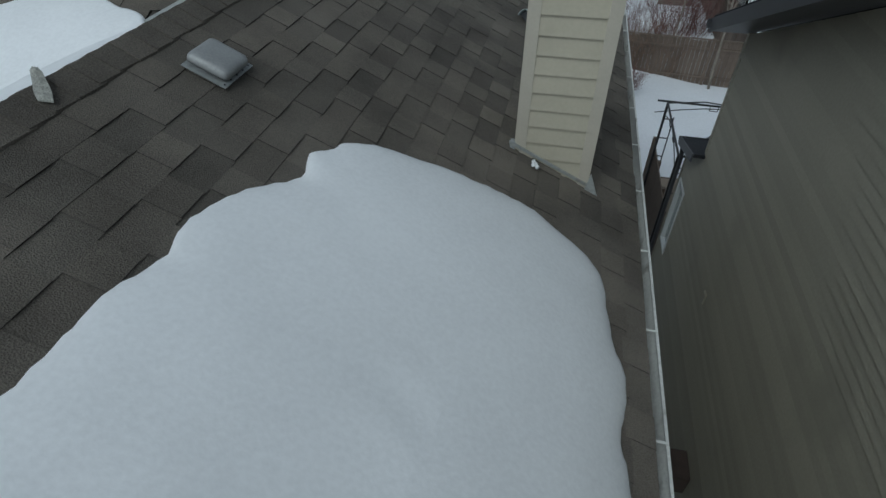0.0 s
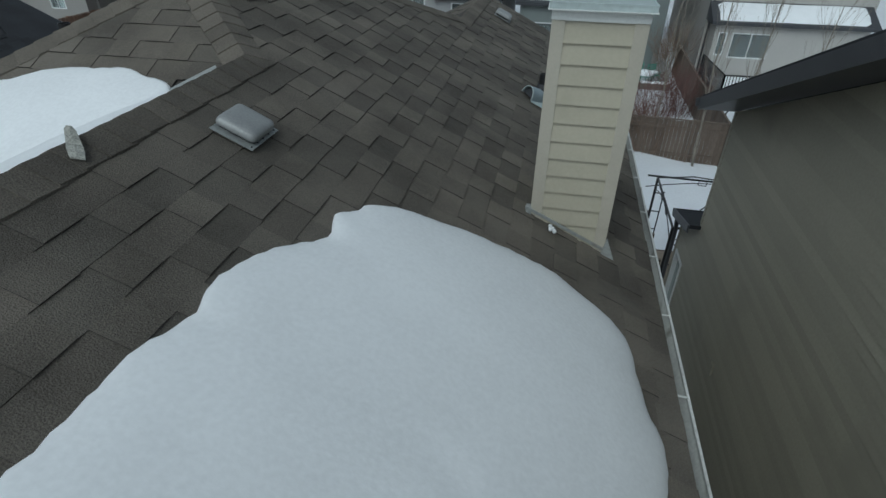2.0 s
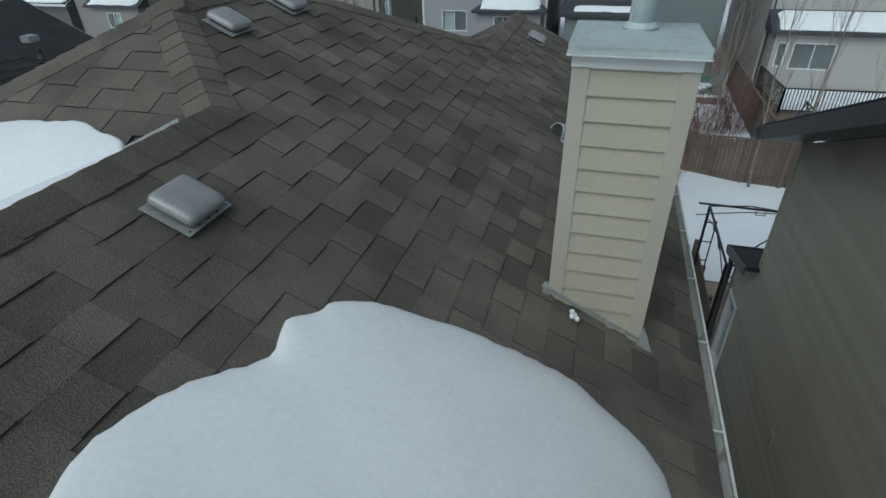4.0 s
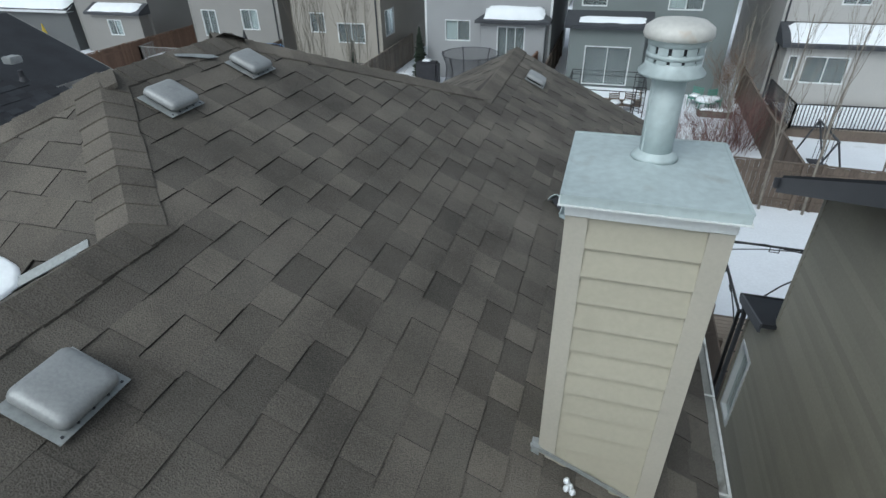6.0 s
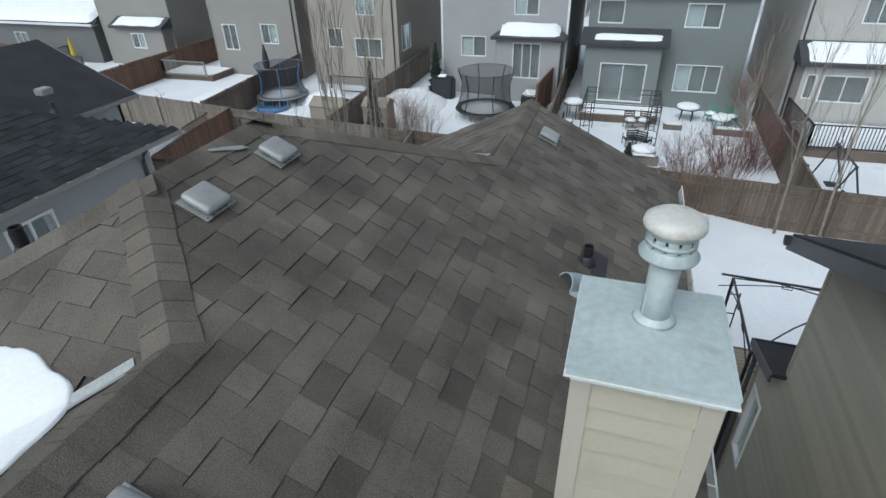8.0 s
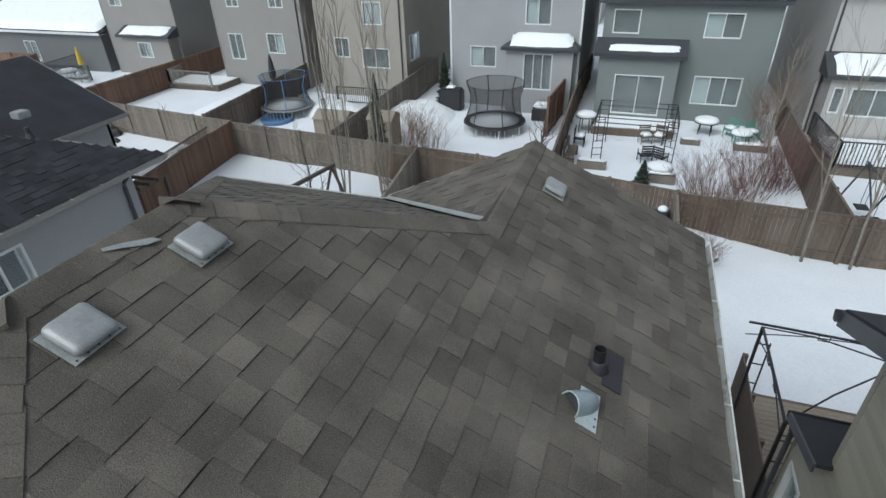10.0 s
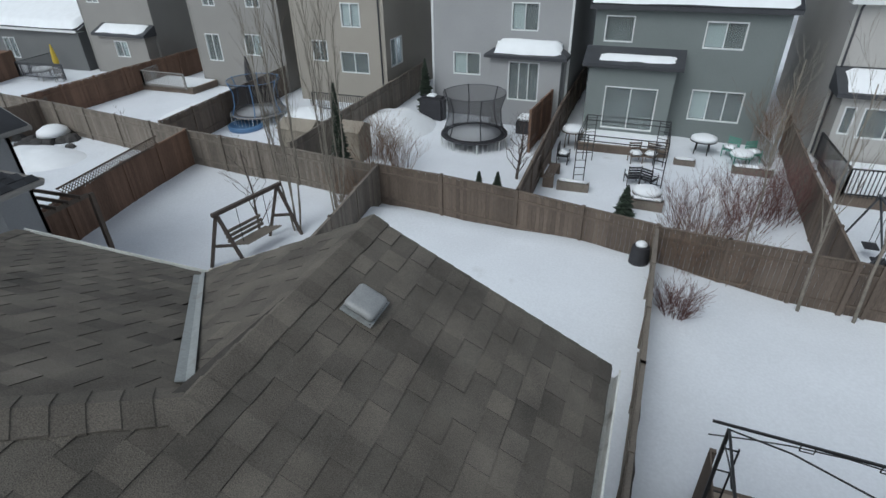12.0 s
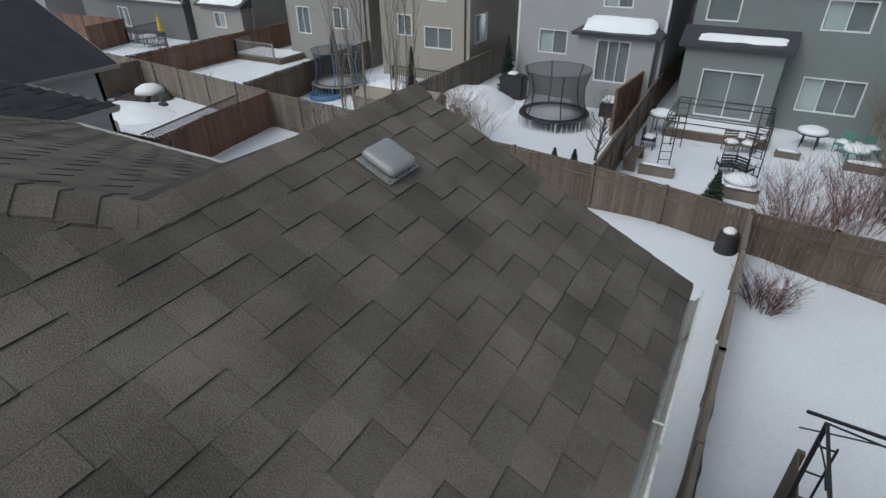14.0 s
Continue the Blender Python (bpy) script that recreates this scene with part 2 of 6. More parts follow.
# ---- ground ----
def make_ground():
    xs = [-1500, -400, -120] + [-60 + i * 0.75 for i in range(117)] + [60, 150, 500, 1500]
    ys = [-1500, -300, -60] + [-12 + i * 0.75 for i in range(75)] + [60, 120, 400, 1500]
    g = G()
    for y in ys:
        for x in xs:
            near = -65 < x < 30 and -15 < y < 46
            z = 0.05 + (0.13 * noise.noise((x * 0.22, y * 0.22, 3)) + 0.04 * noise.noise((x * 0.9, y * 0.9, 8)) if near else 0)
            z += 0.46 * min(1, max(0, (y - 12) / 7)) * min(1, max(0, x + 9.6)) * min(1, max(0, (5.0 - x) / 3)) * (y < 22.6)
            g.v.append((x, y, z))
    w = len(xs)
    g.f = [(j * w + i, j * w + i + 1, (j + 1) * w + i + 1, (j + 1) * w + i) for j in range(len(ys) - 1) for i in range(w - 1)]
    ob = part("ground", g, GROUND, smooth=True, kind="structure")
    tagged(ob, "snow-covered yards with soft drifts and thin grey patches", "ground")


make_ground()

# ---- own house: roof planes ----
PITCH = 0.486
STEEP = 0.56                  # west slope
HIP = PITCH / STEEP            # plan run of the west hips against the north and south slopes
TOP, RIDGE_X, RIDGE_S, RIDGE_N = 8.328, -3.05, 4.75, 6.04
SW_X, SW_Y = -2.15, 3.85      # ridge of the south wing and where it meets the hip
NW_X, NW_Y = -1.30, 7.81     # ridge of the north wing and where it meets the hip
EAVE_E, EAVE_W, EAVE_N, GABLE_N, SOUTH = 0.885, -6.57, 10.1, 10.08, -7.0


def z_east(x):
    return TOP - PITCH * (x - RIDGE_X)


house = thing("house", "two-storey house with brown-grey asphalt shingle hip roof", "house")


class Plane:
    """A roof plane: down gives the plan direction of its fall, span(w) the range of u at the plan distance w from its top."""
    def __init__(self, origin, u, down, length, span, pitch=PITCH):
        self.pitch = pitch
        self.o, self.u, self.d, self.length, self.span = Vector(origin), Vector(u), Vector(down), length, span

    def at(self, u, w, h=0.0):
        n = (self.d * self.pitch + Vector((0, 0, 1))).normalized()
        return self.o + self.u * u + self.d * w + Vector((0, 0, -self.pitch * w)) + n * h

    def deck(self, name, steps=40):
        g = G()
        for i in range(steps + 1):
            w = self.length * i / steps
            a, b = self.span(w)
            g.v += [tuple(self.at(a, w, -0.01)), tuple(self.at(b, w, -0.01))]
        g.f = [(2 * i, 2 * i + 1, 2 * i + 3, 2 * i + 2) for i in range(steps)]
        k = len(g.v)
        g.v += [(x, y, z - 0.12) for x, y, z in g.v]
        g.f += [(k + 2 * i + 2, k + 2 * i + 3, k + 2 * i + 1, k + 2 * i) for i in range(steps)]
        g.f += [(2 * steps, 2 * steps + 1, k + 2 * steps + 1, k + 2 * steps)]
        return part(name, g, DECK, house)


COURSE = 0.1805        # exposure along the slope
FALL = COURSE / math.hypot(1, PITCH)
TOOTH, GAP = 0.187, 0.2785     # raised and recessed tabs alternate along a course
PERIOD = TOOTH + GAP
BASE, STEP = 0.0045, 0.0048    # thickness of the lower layer and of the raised tab on it


def shingle_corners(length, high, reach=1.0, cut0=0.0, cut1=0.0):
    """A tab in its own frame: u along the course, v up the slope, highest at the butt, sinking under the next course."""
    t = 0.002 + BASE + (STEP if high else 0.0)
    v1 = COURSE * reach
    e = t - BASE * reach - (0.0006 if high else 0.0)
    return [(0, 0, -0.004), (length, 0, -0.004), (length - cut1, v1, -0.006), (cut0, v1, -0.006), (0, 0, t), (length, 0, t), (length - cut1, v1, e), (cut0, v1, e)]


SH_FACES = [(4, 5, 6, 7), (0, 1, 5, 4), (1, 2, 6, 5), (3, 0, 4, 7)]


def shingle_mesh(corners_faces, top_mat, name):
    """Granule face first in every four faces; the other three are the cut edge."""
    me = bpy.data.meshes.new(name)
    me.from_pydata(corners_faces[0], [], corners_faces[1])
    me.materials.append(top_mat)
    me.materials.append(CUT_EDGE)
    me.polygons.foreach_set("material_index", [0 if i % 4 == 0 else 1 for i in range(len(me.polygons))])
    return me


tab_meshes = {}
for high in (True, False):
    tab_meshes[high] = shingle_mesh((shingle_corners(TOOTH if high else GAP, high), SH_FACES), SHINGLE_LO if high else SHINGLE_DO, "shingle")


def shingle_plane(plane, name, label, seed, single=None, first=0.05, phase=0.0):
    """Courses of tabs. single(u, w): True where a tab becomes an object of its own; first: exposure of the starter course; phase: start of a recessed tab in the first full course."""
    rnd = random.Random(seed)
    deck = plane.deck(name)
    tagged(deck, label)
    up = (plane.at(0, 0) - plane.at(0, 1)).normalized()
    nrm = (plane.d * plane.pitch + Vector((0, 0, 1))).normalized()
    tabs, count = {True: G(), False: G()}, 0
    for c in range(-1, int(plane.length / FALL) + 1):
        w = plane.length - first - c * FALL if c >= 0 else plane.length
        if w < 0.03:
            break
        a, b = plane.span(w)
        s = phase + (c % 2) * PERIOD / 2
        s -= math.ceil((s - a) / PERIOD + 1) * PERIOD
        high = False
        while s < b - 0.02:
            L = TOOTH if high else GAP
            s0, s1 = max(s, a), min(s + L, b)
            reach, cut0, cut1 = 0, 0.0, 0.0
            for k in ((1.0, 0.8, 0.6, 0.45, 0.3, 0.15) if high else (1.2, 1.0, 0.8, 0.6, 0.45, 0.3, 0.15)):
                if w - k * FALL >= 0:
                    lo, hi = plane.span(w - k * FALL)
                    if min(s1, hi) - max(s0, lo) > 0.02:
                        reach = k
                        cut0 = lo - s0 if s0 == a else max(0.0, lo - s0)
                        cut1 = s1 - hi if s1 == b else max(0.0, s1 - hi)
                        break
            if s1 - s0 > 0.03 and reach:
                o = plane.at(s0, w + rnd.uniform(-0.003, 0.003), 0.0)
                if single and reach >= 1.0 and cut0 == cut1 == 0 and s0 == s and s1 == s + L and single(s0, w) and count < 300:
                    count += 1
                    ob = new("shingle", tab_meshes[high])
                    ob.parent = deck
                    ob.matrix_basis = Matrix((( plane.u.x, up.x, nrm.x, o.x), (plane.u.y, up.y, nrm.y, o.y), (plane.u.z, up.z, nrm.z, o.z), (0, 0, 0, 1)))
                else:
                    tabs[high].add([o + plane.u * p + up * q + nrm * h for p, q, h in shingle_corners(s1 - s0, high, reach, cut0, cut1)], SH_FACES)
            s += L
            high = not high
    for high, part_name, top_mat, lab in ((True, "raised_shingles", SHINGLE_L, "brown-grey raised shingle tabs"), (False, "recessed_shingles", SHINGLE_D, "brown-grey recessed shingle tabs")):
        ob = new(part_name, shingle_mesh((tabs[high].v, tabs[high].f), top_mat, part_name))
        ob.parent = deck
        tagged(ob, lab, kind="stuff")


def east_span(w):
    x = RIDGE_X + w
    lo = SOUTH if x > SW_X else SW_Y - (x - SW_X)
    hi = GABLE_N if x > NW_X else NW_Y + (x - NW_X)
    return lo, hi


EAST = Plane((RIDGE_X, 0, TOP), (0, 1, 0), (1, 0, 0), EAVE_E - RIDGE_X, east_span)
SOUTH_P = Plane((0, RIDGE_S, TOP), (1, 0, 0), (0, -1, 0), 4.1,
                lambda w: (RIDGE_X - HIP * w, RIDGE_X + w if RIDGE_S - w > SW_Y else SW_X - (SW_Y - RIDGE_S + w)))
NORTH_P = Plane((0, RIDGE_N, TOP), (1, 0, 0), (0, 1, 0), EAVE_N - RIDGE_N,
                lambda w: (RIDGE_X - HIP * w, RIDGE_X + w if RIDGE_N + w < NW_Y else NW_X - (RIDGE_N + w - NW_Y)))
WEST_P = Plane((RIDGE_X, 0, TOP), (0, 1, 0), (-1, 0, 0), RIDGE_X - EAVE_W, lambda w: (RIDGE_S - w / HIP, RIDGE_N + w / HIP), STEEP)
SWING_W = Plane((SW_X, 0, z_east(SW_X)), (0, 1, 0), (-1, 0, 0), 3.05, lambda w: (SOUTH, SW_Y - w))
NWING_W = Plane((NW_X, 0, z_east(NW_X)), (0, 1, 0), (-1, 0, 0), 2.28, lambda w: (min(NW_Y + w, GABLE_N - 0.01), GABLE_N))


def cap_run(a, b, half, left_fall, right_fall, step=0.15):
    """Bent cap shingles along a ridge or hip from a up to b; the falls are the drops per metre to either side."""
    a, b = Vector(a), Vector(b)
    d = (b - a).normalized()
    side = d.cross(Vector((0, 0, 1))).normalized()
    rnd = random.Random(int(a.x * 100) + int(a.y * 10))
    n = int((b - a).length / step)
    for i in range(n + 1):
        o = a + d * (i * step)
        wv = half * rnd.uniform(0.96, 1.04)
        rows = []
        for s, lift in ((0.0, 0.022), (step * 1.25, 0.012)):
            q = o + d * s + Vector((0, 0, lift))
            rows.append([q + side * (-wv) + Vector((0, 0, -left_fall * wv)), q + side * (-wv * 0.35) + Vector((0, 0, -left_fall * wv * 0.35 + 0.006)),
                         q + Vector((0, 0, 0.006)), q + side * (wv * 0.35) + Vector((0, 0, -right_fall * wv * 0.35 + 0.006)), q + side * wv + Vector((0, 0, -right_fall * wv))])
        low = [p + Vector((0, 0, -0.014)) for p in rows[0]]
        g = G()
        skirt = [p + Vector((0, 0, -0.03)) for p in (rows[0][0], rows[1][0], rows[0][4], rows[1][4])]
        g.add(rows[0][:1] + rows[1][:1] + skirt[:2], [(0, 1, 3, 2)])
        g.add(rows[0][4:] + rows[1][4:] + skirt[2:], [(0, 1, 3, 2)])
        g.add(rows[0] + rows[1] + low, [(j, j + 1, 6 + j, 5 + j) for j in range(4)] + [(10 + j, 11 + j, j + 1, j) for j in range(4)])
        part("cap_shingle", g, CAP_SHINGLE, house)


def make_caps():
    k, h = PITCH, PITCH / math.sqrt(2)
    cap_run((SW_X, SOUTH, z_east(SW_X)), (SW_X, SW_Y, z_east(SW_X)), 0.15, k, k)
    cap_run((NW_X, GABLE_N, z_east(NW_X)), (NW_X, NW_Y, z_east(NW_X)), 0.14, k, k)
    cap_run((RIDGE_X, RIDGE_S, TOP), (RIDGE_X, RIDGE_N, TOP), 0.15, k, k)
    for a, b in (((SW_X, SW_Y), (RIDGE_X, RIDGE_S)), ((NW_X, NW_Y), (RIDGE_X, RIDGE_N))):
        cap_run((*a, z_east(a[0])), (*b, TOP), 0.15, h, h)
    for sy, by in ((-1, RIDGE_S), (1, RIDGE_N)):
        cap_run((RIDGE_X - 4.0 * HIP, by + sy * 4.0, TOP - k * 4.0), (RIDGE_X, by, TOP), 0.15, h, h)


def make_valleys():
    for a, dx, dy, ln in (((SW_X, SW_Y), -1, -1, 3.0), ((NW_X, NW_Y), -1, 1, 2.12)):
        g = G()
        n = 10
        for i in range(n + 1):
            s = 0.14 + (ln - 0.14) * i / n
            c = Vector((a[0] + dx * s, a[1] + dy * s, z_east(a[0]) - PITCH * s + (0.018 if dy < 0 else 0.030)))
            out = Vector((dy, -dx, 0)).normalized() * 0.055
            g.v += [tuple(c + out + Vector((0, 0, PITCH * 0.055 / math.sqrt(2)))), tuple(c), tuple(c - out + Vector((0, 0, PITCH * 0.055 / math.sqrt(2))))]
        g.f = [(3 * i + j, 3 * i + j + 1, 3 * i + 4 + j, 3 * i + 3 + j) for i in range(n) for j in range(2)]
        k = len(g.v)
        g.f += [tuple(q + k for q in f[::-1]) for f in g.f]
        g.v += [(x, y, z - 0.006) for x, y, z in g.v]
        part("valley_flashing", g, FLASH, house, "dull grey metal valley flashing")


make_valleys()
make_caps()


def gutter(parent, a, b, out, name="gutter", material=None, straps=True, wide=1.0):
    """An open trough with a rolled lip from a to b; out points away from the wall."""
    a, b, out = Vector(a), Vector(b), Vector(out)
    up = Vector((0, 0, 1))
    prof = [(0.0, 0.0), (0.0, -0.11), (0.055, -0.11), (0.085, -0.045), (0.085, 0.0), (0.072, 0.0), (0.072, -0.008), (0.079, -0.008), (0.077, -0.045), (0.051, -0.102), (0.006, -0.102), (0.006, 0.0)]
    g = G()
    n = len(prof)
    g.v = [tuple(p + out * q * wide + up * r) for p in (a, b) for q, r in prof]
    g.f = [(i, (i + 1) % n, n + (i + 1) % n, n + i) for i in range(n)] + [tuple(range(n)), tuple(range(n, 2 * n))[::-1]]
    ob = part(name, g, material or GUTTER, parent, "pale metal eavestrough with dirty bottom")
    if straps:
        ln, d = (b - a).length, (b - a).normalized()
        for i in range(1, int(ln / 0.75)):
            s = G()
            c = a + d * (i * 0.75)
            s.bar(c + out * -0.06 + up * 0.012, c + out * 0.083 * wide + up * 0.002, 0.016, 0.004)
            part("gutter_strap", s, GUTTER, ob)
    return ob


z_eave = z_east(EAVE_E)
gutter(house, (EAVE_E - 0.025, SOUTH, z_eave - 0.012), (EAVE_E - 0.025, GABLE_N - 0.02, z_eave - 0.012), (1, 0, 0), wide=1.2)
z_en = TOP - PITCH * (EAVE_N - RIDGE_N)
gutter(house, (EAVE_W, EAVE_N - 0.01, z_en - 0.005), (-3.45, EAVE_N - 0.01, z_en - 0.005), (0, 1, 0), straps=False)
gutter(house, (EAVE_W + 0.01, 0.8, z_en - 0.005), (EAVE_W + 0.01, EAVE_N, z_en - 0.005), (-1, 0, 0), straps=False, material=WHITE_TRIM)
g = G()
zr = z_east(NW_X)
g.poly([(NW_X, GABLE_N, zr - 0.02), (EAVE_E, GABLE_N, z_eave - 0.02), (EAVE_E, GABLE_N, z_eave - 0.17), (NW_X, GABLE_N, zr - 0.17), (-3.45, GABLE_N, zr - 2.1 * PITCH - 0.17), (-3.45, GABLE_N, zr - 2.1 * PITCH - 0.02)], (0, 0.025, 0))
part("rake_board", g, CREAM_TRIM, house)
g = G()
g.box(-4.75, EAVE_E - 0.42, SOUTH + 0.4, 9.5, -0.3, z_eave - 0.12)
part("wall", g, CREAM, house, "cream siding walls under the eaves")
g = G()
g.box(EAVE_W + 0.5, -4.75, 1.3, 9.5, -0.3, z_eave - 0.12)
part("wall", g, CREAM, house, "cream siding walls under the eaves")
g = G()
g.poly([(EAVE_E - 0.42, 9.85, 0), (EAVE_E - 0.42, 9.85, z_eave - 0.12), (NW_X, 9.85, zr - 0.16), (-3.1, 9.85, z_eave - 0.12), (-3.1, 9.85, 0)], (0, -0.36, 0))
part("gable_wall", g, CREAM, house)
g = G()
g.box(EAVE_E - 0.43, EAVE_E - 0.01, SOUTH, GABLE_N, z_eave - 0.15, z_eave - 0.125)
part("soffit", g, WHITE_TRIM, house)


# ---- roof things ----
def lap_rows(g, u0, u1, z0, z1, lap, place, holes=(), left=None, right=None, lip=0.018):
    """Lapped siding: tilted boards, cut round the holes (ua, ub, za, zb). place(u, z, out) gives the point."""
    lines = sorted({round(z0 + i * lap, 4) for i in range(int((z1 - z0) / lap) + 2) if z0 + i * lap < z1} | {z1} | {h[2] for h in holes} | {h[3] for h in holes})
    lines = [z for z in lines if z0 <= z <= z1]
    for za, zb in zip(lines, lines[1:]):
        if zb - za < 0.002:
            continue
        ba = ((za - z0 + 1e-4) % lap) / lap
        bb = ba + (zb - za) / lap
        cuts = sorted((h[0], h[1]) for h in holes if h[2] < zb - 1e-4 and h[3] > za + 1e-4)
        s = u0
        spans = []
        for ca, cb in cuts:
            spans.append((s, ca))
            s = max(s, cb)
        spans.append((s, u1))
        for sa, sb in spans:
            if sb - sa < 0.005:
                continue
            la, ra, lb, rb = sa, sb, sa, sb
            if left and sa == u0:
                la, lb = left(za), left(zb)
            if right and sb == u1:
                ra, rb = right(za), right(zb)
            if ra - la < 0.01:
                continue
            oa, ob2 = lip * (1 - ba), lip * max(0.0, 1 - bb)
            g.add([place(la, za, oa), place(ra, za, oa), place(rb, zb, ob2), place(lb, zb, ob2), place(la, za, 0), place(ra, za, 0)],
                  [(0, 1, 2, 3), (4, 5, 1, 0)])


def board_wall(parent, name, label, material, *args, **kw):
    """Lapped siding whose boards are parts of one backing wall."""
    g = G()
    lap_rows(g, *args, **kw)
    rows = {}
    for k in range(0, len(g.v), 6):
        rows.setdefault(round(g.v[k][2], 3), []).append(g.v[k:k + 6])
    wall = None
    for z, quads in sorted(rows.items()):
        b = G()
        for v in quads:
            b.add(v, [(0, 1, 2, 3), (4, 5, 1, 0)])
        if wall is None:
            wall = part(name, b, material, parent, label)
        else:
            part("siding_board", b, material, wall)
    return wall


CHX0, CHX1, CHY0, CHY1, CAPZ = -0.082, 0.464, 3.880, 4.405, 8.340


def make_chimney():
    ch = thing("chimney", "cream vinyl-sided chimney chase with galvanised cap", "chimney", at=(0.22, 4.18, 6.6))
    ch.matrix_basis = Matrix()
    top = CAPZ - 0.036
    g = G()
    b = 0.055
    zb = 6.2
    board_wall(ch, "front_siding", "cream lapped vinyl siding", CREAM, CHX0 + b, CHX1 - b, zb, top - 0.068, 0.127, lambda u, z, o: Vector((u, CHY0 - o + 0.006, z)))
    g = G()
    lap_rows(g, CHX0 + b, CHX1 - b, zb, top - 0.068, 0.127, lambda u, z, o: Vector((u, CHY1 + o - 0.006, z)))
    part("rear_siding", g, CREAM, ch)
    for x, s in ((CHX0, -1), (CHX1, 1)):
        g = G()
        lap_rows(g, CHY0 + b, CHY1 - b, zb, top - 0.068, 0.127, lambda u, z, o: Vector((x + s * (o - 0.006), u, z)))
        part("side_siding", g, CREAM, ch)
    g = G()
    g.box(CHX0 + 0.02, CHX1 - 0.02, CHY0 + 0.02, CHY1 - 0.02, zb, top - 0.02)
    part("core", g, CREAM_TRIM, ch)
    for x, sx in ((CHX0, 1), (CHX1, -1)):
        for y, sy in ((CHY0, 1), (CHY1, -1)):
            g = G()
            p = [(x - sx * 0.012, y - sy * 0.012), (x + sx * 0.07, y - sy * 0.012), (x + sx * 0.07, y + sy * 0.01), (x + sx * 0.01, y + sy * 0.01), (x + sx * 0.01, y + sy * 0.07), (x - sx * 0.012, y + sy * 0.07)]
            zlow = z_east(x) - 0.02
            g.poly([(px, py, zlow) for px, py in p], (0, 0, top - 0.068 - zlow))
            part("corner_trim", g, CREAM_TRIM, ch, "cream corner post")
    g = G()
    g.box(CHX0 - 0.016, CHX1 + 0.016, CHY0 - 0.016, CHY1 + 0.016, top - 0.072, top)
    part("frieze_board", g, WHITE_TRIM, ch, "white band under the cap", bevel=0.004)
    cap = G()
    x0, x1, y0, y1 = CHX0 - 0.03, CHX1 + 0.03, CHY0 - 0.06, CHY1 + 0.05
    n = 12
    for j in range(n + 1):
        for i in range(n + 1):
            u, v = i / n, j / n
            r = math.hypot(u - 0.5, v - 0.5)
            cap.v.append((x0 + (x1 - x0) * u, y0 + (y1 - y0) * v, CAPZ + 0.03 * max(0, 1 - r / 0.5) ** 2))
    w = n + 1
    cap.f = [(j * w + i, j * w + i + 1, (j + 1) * w + i + 1, (j + 1) * w + i) for j in range(n) for i in range(n)]
    cob = part("cap_top", cap, GALV, ch, "weathered galvanised top with faint stains", smooth=True)
    g = G()
    for a, c in (((x0, y0), (x1, y0)), ((x1, y0), (x1, y1)), ((x1, y1), (x0, y1)), ((x0, y1), (x0, y0))):
        g.bar((*a, CAPZ - 0.018), (*c, CAPZ - 0.018), 0.006, 0.036)
        g.bar((*a, CAPZ - 0.001), (*c, CAPZ - 0.001), 0.012, 0.008)
    part("cap_edge", g, GALV, ch, "folded galvanised drip edge")
    g = G()
    g.box(x0 - 0.01, x1 + 0.01, y0 - 0.01, y1 + 0.01, CAPZ - 0.042, CAPZ - 0.037)
    part("drip_lip", g, WHITE_TRIM, ch)
    fx, fy = 0.200, 4.195
    g = G()
    g.lathe(fx, fy, [(0.088, CAPZ + 0.020), (0.080, CAPZ + 0.034), (0.066, CAPZ + 0.046), (0.062, CAPZ + 0.050)], 28)
    part("flue_collar", g, GALV, ch, smooth=True)
    g = G()
    g.lathe(fx, fy, [(0.060, CAPZ), (0.060, CAPZ + 0.34)], 28)
    flue = part("flue_pipe", g, GALV, ch, "galvanised round flue", smooth=True)
    g = G()
    g.bar((fx - 0.052, fy - 0.031, CAPZ + 0.03), (fx - 0.052, fy - 0.031, CAPZ + 0.34), 0.006)
    part("seam", g, GALV, flue)
    g = G()
    g.lathe(fx, fy, [(0.060, CAPZ + 0.33), (0.112, CAPZ + 0.335), (0.115, CAPZ + 0.345), (0.096, CAPZ + 0.365), (0.096, CAPZ + 0.38)], 32)
    part("lower_ring", g, GALV, flue, "flared ring", smooth=True)
    g = G()
    g.lathe(fx, fy, [(0.078, CAPZ + 0.37), (0.078, CAPZ + 0.46)], 28)
    part("inner_drum", g, DARK_METAL, flue, "dark slotted drum")
    for i in range(12):
        a = 2 * math.pi * i / 12
        for za, zb2 in ((0.378, 0.396), (0.408, 0.440)):
            g = G()
            p0 = [(fx + 0.094 * math.cos(a + da), fy + 0.094 * math.sin(a + da)) for da in (-0.2, -0.07, 0.07, 0.2)]
            p1 = [(fx + 0.090 * math.cos(a + da), fy + 0.090 * math.sin(a + da)) for da in (0.2, 0.07, -0.07, -0.2)]
            g.poly([(x, y, CAPZ + za) for x, y in p0 + p1], (0, 0, zb2 - za))
            part("slot_bar", g, GALV, flue)
    for za, zb2 in ((0.394, 0.410), (0.436, 0.462)):
        g = G()
        g.lathe(fx, fy, [(0.096, CAPZ + za), (0.096, CAPZ + zb2)], 28)
        part("drum_band", g, GALV, flue, smooth=True)
    g = G()
    g.lathe(fx, fy, [(0.096, CAPZ + 0.455), (0.112, CAPZ + 0.458), (0.117, CAPZ + 0.470), (0.113, CAPZ + 0.492), (0.085, CAPZ + 0.512), (0.035, CAPZ + 0.519), (0.004, CAPZ + 0.520)], 32)
